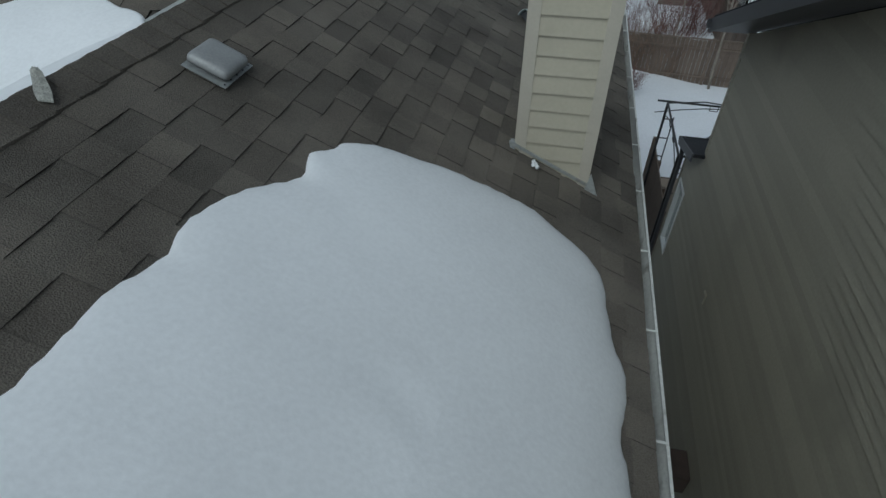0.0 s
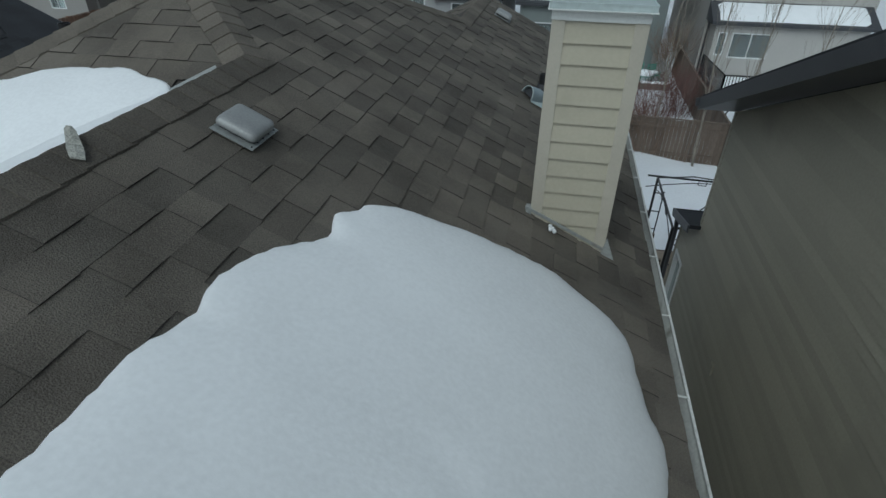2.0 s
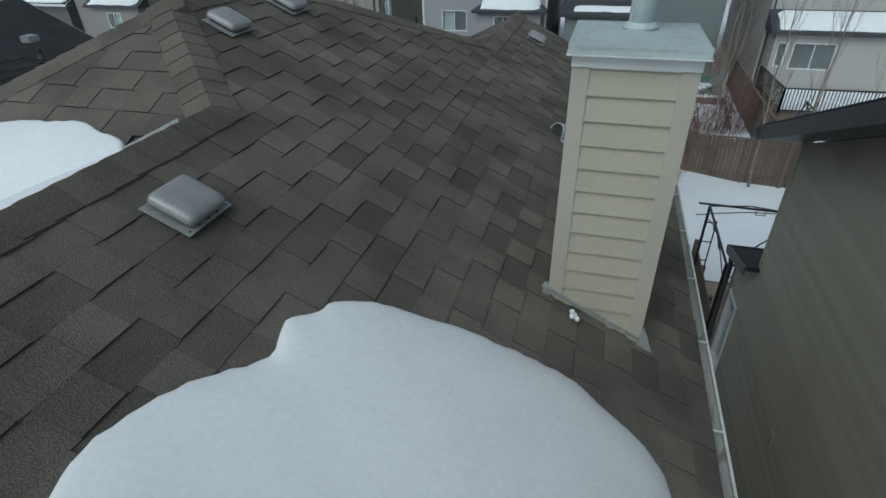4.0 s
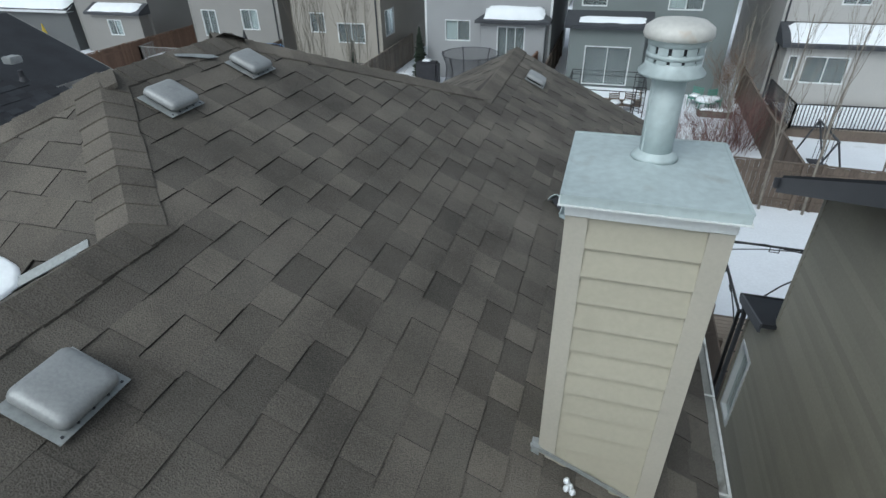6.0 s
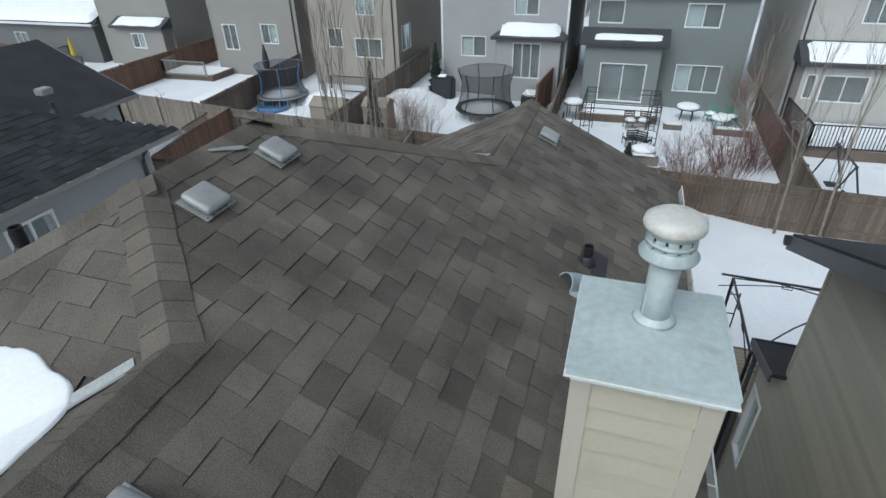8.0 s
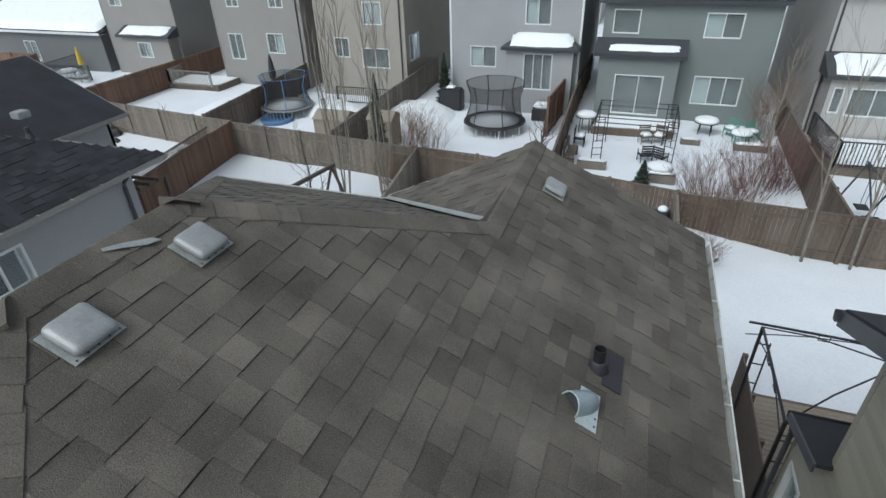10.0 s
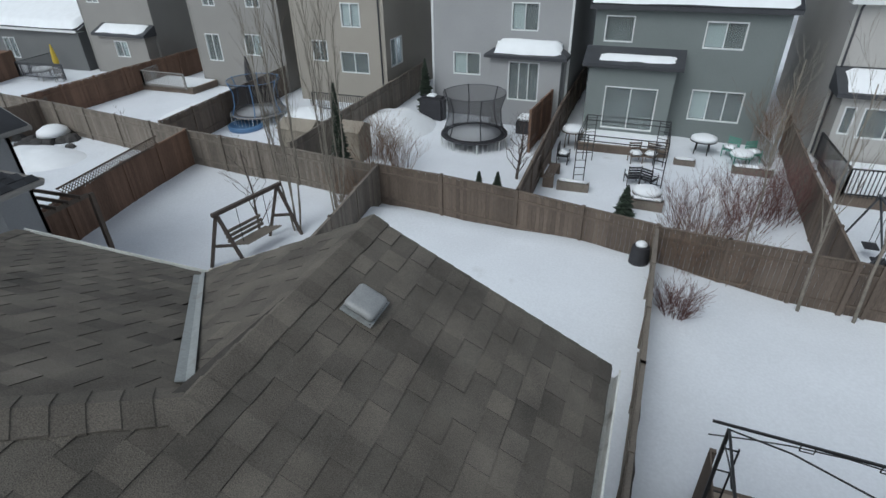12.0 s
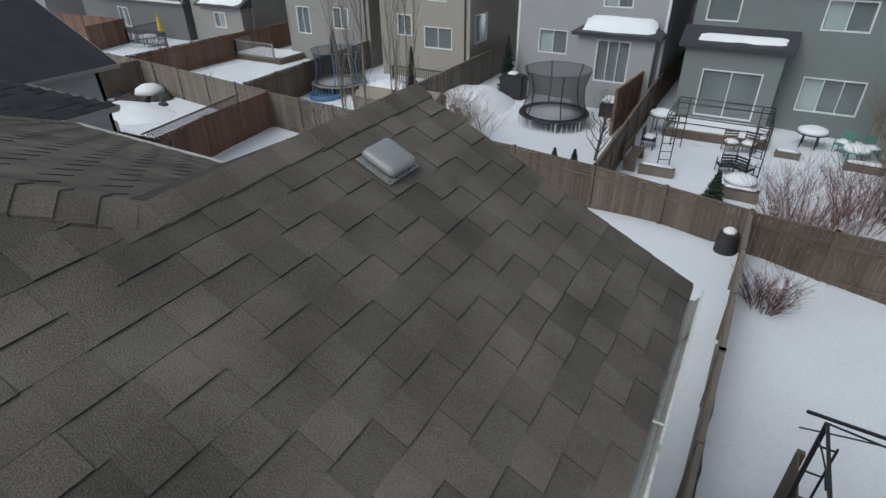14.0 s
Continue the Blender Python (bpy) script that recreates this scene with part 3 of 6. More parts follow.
    part("rain_cap", g, mat("pale_weathered_cap", (0.62, 0.61, 0.57), 0.5, 0.08, 8, 60, 0.05, metal=0.1, stain=(0.5, 0.42, 0.34), stain_at=0.6, stain_scale=14), flue, "pale domed rain cap with rust specks", smooth=True)
    g = G()
    g.poly([(CHX0 - 0.05, CHY0 - 0.02, z_east(CHX0 - 0.05) + 0.03), (CHX1 + 0.06, CHY0 - 0.02, z_east(CHX1 + 0.06) + 0.03), (CHX1 + 0.06, CHY0 - 0.02, z_east(CHX1 + 0.06) + 0.055), (CHX0 - 0.05, CHY0 - 0.02, z_east(CHX0 - 0.05) + 0.055)], (0, 0.008, 0))
    part("base_flashing", g, FLASH, ch, "grey metal base flashing")
    g = G()
    g.box(CHX0 - 0.045, CHX0 - 0.005, CHY0 - 0.03, CHY0 + 0.03, z_east(CHX0) - 0.0, z_east(CHX0) + 0.07)
    part("flashing_tab", g, FLASH, ch)
    g = G()
    g.poly([(CHX1 - 0.01, CHY0 - 0.035, z_east(CHX1) + 0.012), (CHX1 + 0.09, CHY0 - 0.035, z_east(CHX1 + 0.09) + 0.012), (CHX1 + 0.02, CHY0 - 0.02, z_east(CHX1) + 0.14)], (0, 0.01, 0))
    part("corner_flashing", g, FLASH, ch)
    return ch


make_chimney()


def make_vents():
    """Low metal box vents: flange on the shingles, neck and a rounded slant hood. Own frame: u across, v up the slope."""
    def cushion(half_u, half_v, zs, inset, shift=0.0):
        g = G()
        rows = []
        for s, z in zip(inset, zs):
            hu, hv = half_u * s, half_v * s
            r = 0.034 * s
            ring = []
            for cx, cy, a0 in ((hu - r, hv - r, 0), (-hu + r, hv - r, 90), (-hu + r, -hv + r, 180), (hu - r, -hv + r, 270)):
                for k in range(5):
                    a = radians(a0 + k * 22.5)
                    ring.append((cx + r * math.cos(a), cy + r * math.sin(a) + shift, z))
            rows.append(ring)
        n = 20
        g.v = [p for r in rows for p in r]
        g.f = [(i * n + j, i * n + (j + 1) % n, (i + 1) * n + (j + 1) % n, (i + 1) * n + j) for i in range(len(rows) - 1) for j in range(n)]
        g.f += [tuple(range(n))[::-1], tuple((len(rows) - 1) * n + j for j in range(n))]
        return g

    first = None
    up = Vector((-1, 0, PITCH)).normalized()
    nrm = Vector((PITCH, 0, 1)).normalized()
    for x, y, size in ((-1.815, 3.02, 1.0), (-2.745, 4.895, 0.97), (-2.755, 5.80, 0.97), (-0.96, 9.10, 1.0)):
        o = Vector((x, y, z_east(x))) + nrm * 0.024
        # columns: along the course, up the slope, away from the roof
        m = Matrix(((0, up.x, nrm.x, o.x), (1, up.y, nrm.y, o.y), (0, up.z, nrm.z, o.z), (0, 0, 0, 1)))
        m = m @ Matrix.Diagonal((-1, 1, 1, 1)) if m.to_3x3().determinant() < 0 else m
        m = m @ Matrix.Scale(size, 4)
        if first is None:
            first = thing("roof_vent", "grey metal slant-back box vent on the shingles", "roof vent", "roof vents")
            g = G()
            g.box(-0.160, 0.160, -0.20, 0.06, 0, 0.004)
            fl = part("flange", g, FLASH, first, "pale nailed metal flange")
            for i in range(5):
                s = G()
                s.lathe(-0.135 + i * 0.067, -0.182, [(0.006, 0.003), (0.006, 0.008)], 8)
                part("nail", s, DARK_METAL, fl)
            g = G()
            g.box(-0.112, 0.112, -0.160, 0.045, 0.003, 0.05)
            part("neck", g, RUBBER, first, "dark louvred neck", bevel=0.01)
            part("hood", cushion(0.132, 0.124, (0.030, 0.026, 0.036, 0.052, 0.066, 0.076, 0.080), (0.95, 0.99, 1.0, 0.985, 0.925, 0.72, 0.3), -0.064), VENT_GREY, first, "weathered grey pillow-shaped hood", smooth=True)
            first.matrix_basis = m
        else:
            copy_thing(first, m)


make_vents()


def roof_frame(x, y, h=0.02):
    up = Vector((-1, 0, PITCH)).normalized()
    nrm = Vector((PITCH, 0, 1)).normalized()
    o = Vector((x, y, z_east(x))) + nrm * h
    return Matrix(((0, up.x, nrm.x, o.x), (-1, up.y, nrm.y, o.y), (0, up.z, nrm.z, o.z), (0, 0, 0, 1)))


def make_roof_bits():
    # plumbing stack with its rubber boot
    st = thing("plumbing_stack", "black plastic vent pipe with rubber boot", "vent pipe")
    x, y = -0.15, 6.80
    z = z_east(x)
    g = G()
    m = roof_frame(x + 0.09, y + 0.05, 0.020)
    g.box(-0.21, 0.21, -0.10, 0.06, 0, 0.006, m)
    part("boot_sheet", g, RUBBER, st, "dark flat boot sheet")
    g = G()
    g.lathe(x, y, [(0.095, z - 0.05), (0.080, z + 0.02), (0.066, z + 0.07), (0.052, z + 0.09)], 20)
    part("boot_cone", g, RUBBER, st, smooth=True)
    g = G()
    g.lathe(x, y, [(0.048, z - 0.02), (0.048, z + 0.20), (0.041, z + 0.20), (0.041, z + 0.06)], 20)
    part("pipe", g, PIPE_BLACK, st)
    # a second stack beyond the west hip
    st = thing("plumbing_stack", "black plastic vent pipe behind the hip", "vent pipe")
    x, y = -4.3, 4.62
    z = TOP - STEEP * (RIDGE_X - x)
    g = G()
    g.lathe(x, y, [(0.10, z - 0.06), (0.085, z + 0.02), (0.068, z + 0.07), (0.055, z + 0.09)], 20)
    part("boot_cone", g, RUBBER, st, smooth=True)
    g = G()
    g.lathe(x, y, [(0.050, z - 0.02), (0.050, z + 0.25), (0.042, z + 0.25), (0.042, z + 0.06)], 20)
    part("pipe", g, PIPE_BLACK, st)
    # hooded exhaust: a half-round hood that opens along the roof, over a nailed flange
    ex = thing("exhaust_vent", "galvanised hooded exhaust vent on the shingles", "roof vent")
    m = roof_frame(-0.20, 6.335, 0.020)
    g = G()
    g.box(-0.175, 0.175, -0.10, 0.06, 0, 0.004, m)
    fl = part("flange", g, GALV, ex, "pale galvanised flange")
    for u in (0.06, 0.13):
        g = G()
        g.box(u - 0.007, u + 0.007, -0.087, -0.073, 0.003, 0.008, m)
        part("nail", g, DARK_METAL, fl)
    hood_mat = mat("blue_grey_metal", (0.30, 0.36, 0.39), 0.45, 0.12, 6, 60, 0.05, metal=0.2)
    m = m @ Matrix.Translation((-0.02, 0.03, 0)) @ Matrix.Rotation(radians(48), 4, 'Z')
    g = G()
    rows = []
    for u, rad in ((0.135, 0.088), (0.06, 0.088), (-0.02, 0.084), (-0.08, 0.068), (-0.115, 0.040), (-0.128, 0.004)):
        rows.append([m @ Vector((u, -0.005 + 1.05 * rad * math.cos(math.pi * k / 12), 0.004 + 1.25 * rad * math.sin(math.pi * k / 12))) for k in range(13)])
    n = 13
    g.v = [tuple(p) for row in rows for p in row]
    g.f = [(i * n + j, i * n + j + 1, (i + 1) * n + j + 1, (i + 1) * n + j) for i in range(len(rows) - 1) for j in range(n - 1)]
    hood = part("hood", g, hood_mat, ex, "blue-grey half-round hood", smooth=True)
    g = G()
    inner = [m @ Vector((0.10, -0.005 + 0.085 * math.cos(math.pi * k / 12), 0.005 + 0.10 * math.sin(math.pi * k / 12))) for k in range(13)]
    g.add(inner, [tuple(range(13))])
    part("damper", g, DARK_METAL, hood, "dark damper inside the hood")
    g = G()
    g.tube([m @ Vector((0.136, -0.005 + 0.092 * math.cos(math.pi * k / 12), 0.004 + 0.110 * math.sin(math.pi * k / 12))) for k in range(13)], 0.006, 5)
    part("rolled_lip", g, GALV, hood)
    # loose strips of metal and tape
    rnd = random.Random(4)
    g = G()
    c = Vector((-2.09, 2.225, z_east(-2.09) + 0.034))
    rows = 9
    for i in range(rows):
        s = i / (rows - 1)
        wob = 0.004 * math.sin(s * 9)
        half = 0.027 + 0.005 * math.sin(s * 5) - (0.012 if i == rows - 1 else 0)
        p = c + Vector((0.05 - 0.12 * s, -0.06 + 0.13 * s, (0.05 - 0.12 * s) * -PITCH + wob + 0.03 * s * s + 0.01))
        g.v += [tuple(p + Vector((-half * 0.8, -half * 0.6, half * 0.35))), tuple(p + Vector((0, 0, 0.010 * (i % 2)))), tuple(p + Vector((half * 0.8, half * 0.6, -half * 0.35)))]
    g.f = [(3 * i + j, 3 * i + j + 1, 3 * i + 4 + j, 3 * i + 3 + j) for i in range(rows - 1) for j in range(2)]
    k = len(g.v)
    g.f += [tuple(q + k for q in f[::-1]) for f in g.f]
    g.v += [(x, y, z - 0.006) for x, y, z in g.v]
    ob = part("loose_flap", g, mat("pale_crumpled_felt", (0.42, 0.42, 0.38), 0.85, 0.2, 14, 120, 0.5))
    tagged(ob, "pale crumpled strip of felt on the ridge", "strip")
    g = G()
    m = roof_frame(-2.93, 5.52, 0.026) @ Matrix.Rotation(radians(26), 4, 'Z') @ Matrix.Scale(0.62, 4)
    g.poly([m @ Vector(p) for p in ((-0.27, 0.0, 0.0), (-0.20, 0.05, 0.0), (0.10, 0.045, 0.01), (0.27, 0.03, 0.012), (0.27, -0.01, 0.012), (0.10, -0.015, 0.01), (-0.12, -0.03, 0.0))], (0, 0, 0.004))
    ob = part("loose_flap", g, FLASH)
    tagged(ob, "pale bent metal strip beside the vent", "strip")
    g = G()
    m = roof_frame(0.055, 3.75, 0.03)
    for du, dv in ((-0.02, 0.015), (0.0, -0.005), (0.022, -0.02), (0.02, 0.012)):
        g.box(du - 0.016, du + 0.016, dv - 0.014, dv + 0.014, 0, 0.03, m)
    ob = part("snow_lump", g, SNOW, bevel=0.008, smooth=True)
    tagged(ob, "small crumb of snow on the shingles", "snow")


make_roof_bits()


def snow_mound(name, label, outline, spine, height, base, seed, rough_edge=0.042):
    """A domed patch of snow: rings from the ragged edge up to a spine. base(x, y): height of the roof."""
    rnd = Vector((seed * 3.1, seed * 1.7, 0))
    pts = []
    n = len(outline)
    for i in range(n):
        p0, p1, p2, p3 = (Vector(outline[(i + k) % n]) for k in (-1, 0, 1, 2))
        steps = max(4, int((p2 - p1).length / 0.05))
        for k in range(steps):
            t = k / steps
            q = 0.5 * ((2 * p1) + (p2 - p0) * t + (2 * p0 - 5 * p1 + 4 * p2 - p3) * t * t + (3 * p1 - p0 - 3 * p2 + p3) * t ** 3)
            o = noise.noise((q.x * 5 + rnd.x, q.y * 5, 1)) * rough_edge + noise.noise((q.x * 17 + rnd.x, q.y * 17, 4)) * rough_edge * 0.6
            c = Vector(spine(q.x, q.y))
            pts.append((q, (q - c).normalized() * o))
    span = 6
    soft = [sum((pts[(i + k) % len(pts)][0] for k in range(-span, span + 1)), Vector((0, 0))) / (2 * span + 1) for i in range(len(pts))]
    rings = [0, 0.008, 0.02, 0.04, 0.07, 0.10, 0.14, 0.19, 0.25, 0.31, 0.38, 0.46, 0.54, 0.63, 0.72, 0.82, 0.91, 1.0]
    g = G()
    for s in rings:
        for (edge, jit), calm in zip(pts, soft):
            q = edge.lerp(calm, min(1.0, s / 0.22))
            c = Vector(spine(q.x, q.y))
            p = q + (c - q) * s + jit * (1 - s) ** 7
            h = height * (1 - (1 - s) ** 2.6) ** 0.62 if s > 0 else -0.01
            h += 0.012 * noise.noise((p.x * 2.0, p.y * 2.0, seed)) * min(1, s * 6) + 0.006 * noise.noise((p.x * 6, p.y * 6, seed)) * min(1, s * 12)
            g.v.append((p.x, p.y, base(p.x, p.y) + h))
    n = len(pts)
    g.f = [(i * n + j, i * n + (j + 1) % n, (i + 1) * n + (j + 1) % n, (i + 1) * n + j) for i in range(len(rings) - 1) for j in range(n)]
    ob = part(name, g, SNOW, smooth=True)
    return tagged(ob, label, "snow")


snow_mound("snow_patch", "large domed patch of old snow on the shingles",
           [(-1.385, 0.98), (-1.38, 1.34), (-1.365, 1.54), (-1.305, 1.74), (-1.34, 1.91), (-1.285, 2.17), (-1.19, 2.35), (-1.09, 2.53), (-1.13, 2.73), (-1.06, 2.845), (-1.015, 2.96), (-0.87, 3.075),
            (-0.57, 3.19), (-0.25, 3.275), (0.12, 3.285), (0.40, 3.17), (0.57, 3.05), (0.63, 2.75), (0.68, 2.49), (0.74, 2.23), (0.70, 1.88), (0.75, 1.65), (0.77, 1.0), (0.77, 0.0), (0.7, -2.0), (0.2, -3.4), (-1.0, -3.2), (-1.5, -1.5), (-1.44, 0.2)],
           lambda x, y: (-0.25 + 0.1 * (y - 1), y * 0.6 + 0.1), 0.17, lambda x, y: z_east(x), 1, 0.022)
snow_mound("snow_patch", "white snow patch lying in the roof valley",
           [(-2.42, 2.9), (-2.44, 3.25), (-2.50, 3.46), (-2.60, 3.56), (-2.75, 3.60), (-2.97, 3.67), (-3.20, 3.65), (-3.50, 3.62), (-3.75, 3.50), (-4.3, 3.2), (-4.8, 2.2), (-4.4, 1.3), (-3.5, 0.7), (-2.6, 0.8), (-2.42, 1.6), (-2.41, 2.3)],
           lambda x, y: (-3.35, 2.2 + 0.35 * (y - 2.2)), 0.09,
           lambda x, y: max(z_east(SW_X) - PITCH * (SW_X - x), TOP - PITCH * (RIDGE_S - y)) + 0.02, 7, 0.02)


# ---- neighbour on the east ----
NX, NY, NSL = 2.74, 9.02, 0.42


def window(parent, place, ua, ub, za, zb, panes=2, name="window", curtain=0.4, fw=0.06, depth=0.09, seed=0):
    """A framed window in an opening: frame bars, sashes, panes, a blind behind, and a dark sheet painted as the shade
    of the room.
    """
    def slab(name2, u0, u1, z0, z1, o0, o1, material, par, label=""):
        g = G()
        g.add([place(u, z, o) for o in (o0, o1) for z in (z0, z1) for u in (u0, u1)], [(0, 2, 3, 1), (4, 5, 7, 6), (0, 1, 5, 4), (2, 6, 7, 3), (0, 4, 6, 2), (1, 3, 7, 5)])
        return part(name2, g, material, par, label)

    rnd = random.Random(seed)
    g = G()
    for u0, u1, z0, z1 in ((ua, ub, zb - fw, zb), (ua, ub, za, za + fw), (ua, ua + fw, za + fw, zb - fw), (ub - fw, ub, za + fw, zb - fw)):
        g.add([place(u, z, o) for o in (-depth, 0.03) for z in (z0, z1) for u in (u0, u1)], [(0, 2, 3, 1), (4, 5, 7, 6), (0, 1, 5, 4), (2, 6, 7, 3), (0, 4, 6, 2), (1, 3, 7, 5)])
    win = part(name, g, WIN_FRAME, parent, "white-framed window")
    w = (ub - ua - 2 * fw) / panes
    for i in range(panes):
        a = ua + fw + i * w
        p = slab("pane", a + 0.012, a + w - 0.012, za + fw, zb - fw, -0.05, -0.044, GLASS, win)
        p.visible_shadow = False
        if i:
            slab("mullion", a - 0.022, a + 0.022, za + fw, zb - fw, -0.06, 0.015, WIN_FRAME, win)
        if rnd.random() < curtain:
            slab("blind", a + 0.02, a + w - 0.02, za + fw + 0.02, zb - fw - 0.02, -0.13, -0.12, CURTAIN, win, "pale closed blind")
    # thin backing sheet; the room's darkness is painted on, no interior is built
    slab("room", ua - 0.1, ub + 0.1, za - 0.1, zb + 0.1, -0.6, -0.55, ROOM_SHADE, win)
    return win


WINDOW_YZ = (9.33, 9.90, 1.62, 3.12)


def make_east_neighbour():
    nh = thing("house", "two-storey taupe-sided house close beside the roof", "house")
    rz = lambda y: 6.24 + NSL * (9.1 - y)      # underside of the rake at y
    g = G()
    place = lambda u, z, o: Vector((NX - o, u, z))
    top = 9.2
    wy0, wy1, wz0, wz1 = WINDOW_YZ
    board_wall(nh, "upper_side_wall", "taupe lapped vinyl siding", TAUPE, -4.0, NY, 4.2, top, 0.115, place, right=lambda z: min(NY, 9.1 - (z - 6.1) / NSL))
    board_wall(nh, "lower_side_wall", "taupe lapped vinyl siding", TAUPE, -4.0, 10.06, -0.2, 4.2, 0.115, place, holes=[(wy0, wy1, wz0, wz1)], right=lambda z: max(NY, min(10.06, 10.06 - (z - 3.72) * 3.8)))
    window(nh, place, wy0, wy1, wz0, wz1, 1, curtain=1)
    g = G()
    g.box(NX + 0.03, 9.5, -4, 9.0 - 0.25 - 0.02, -0.2, 6.0)
    part("rear_wall", g, TAUPE, nh)
    g = G()
    g.box(NX + 0.13, 6.5, NY - 0.02, 10.05, -0.2, 3.75)
    part("bump_wall", g, TAUPE, nh)
    for y, z0, z1 in ((NY, 4.2, 6.2), (10.06, -0.2, 3.75)):
        g = G()
        g.box(NX - 0.02, NX + 0.07, y - 0.06, y + 0.02, z0, z1)
        part("corner_trim", g, TAUPE, nh, "taupe corner post")
    # main roof: gable to the west, ridge running east
    g = G()
    ry = 0.5
    for s in (1, -1):
        ye = ry + s * (9.1 - ry)
        g.poly([(2.22, ye, 6.24), (10, ye, 6.24), (10, ry, 6.24 + NSL * (9.1 - ry)), (2.22, ry, 6.24 + NSL * (9.1 - ry))], (0, 0, 0.10))
    part("roof", g, BLACK_SHINGLE, nh, "black asphalt shingle roof")
    g = G()
    zr2 = 6.24 + NSL * (9.1 - ry)
    g.poly([(2.20, 9.12, 6.10), (2.20, 9.12, 6.30), (2.20, ry, zr2 + 0.06), (2.20, ry, zr2 - 0.14)], (0.03, 0, 0))
    part("rake_fascia", g, DARK_METAL, nh, "dark metal rake fascia")
    g = G()
    g.poly([(2.23, 9.1, 6.12), (2.23, ry, zr2 - 0.12), (NX + 0.02, ry, zr2 - 0.12), (NX + 0.02, 9.1, 6.12)], (0, 0, 0.02))
    part("soffit", g, DARK_METAL, nh, "dark soffit")
    gutter(nh, (2.16, 9.10, 6.27), (10, 9.10, 6.27), (0, 1, 0), "rear_gutter", DARK_METAL, straps=False)
    # lower lean-to roof over the bump-out
    g = G()
    g.poly([(2.54, 8.95, 4.10), (6.6, 8.95, 4.10), (6.6, 10.02, 3.82), (2.54, 10.02, 3.82)], (0, 0, 0.07))
    part("lean_to_roof", g, BLACK_SHINGLE, nh, "small dark lean-to roof")
    g = G()
    g.poly([(2.51, 8.93, 4.03), (2.51, 8.93, 4.18), (2.51, 10.04, 3.90), (2.51, 10.04, 3.75)], (0.03, 0, 0))
    part("lean_to_fascia", g, DARK_METAL, nh)
    gutter(nh, (2.51, 10.02, 3.88), (6.6, 10.02, 3.88), (0, 1, 0), "lean_to_gutter", DARK_METAL, straps=False)
    g = G()
    g.tube([(2.60, 10.07, 3.80), (2.62, 10.04, 3.62), (2.66, 10.10, 3.45), (2.66, 10.10, 0.2)], 0.04, 8)
    part("downspout", g, DARK_METAL, nh, "dark downspout")
    g = G()
    g.box(NX - 0.035, NX, 6.58, 6.72, 3.0, 3.2)
    part("wall_vent", g, TAUPE, nh, "small siding vent hood", bevel=0.01)
    g = G()
    g.box(NX - 0.32, NX - 0.01, 4.55, 5.0, 1.2, 1.6)
    part("meter_box", g, mat("rusty_brown_box", (0.07, 0.05, 0.042), 0.7, 0.2, 5, 60, 0.1), nh, "brown service box on the wall", bevel=0.01)


make_east_neighbour()


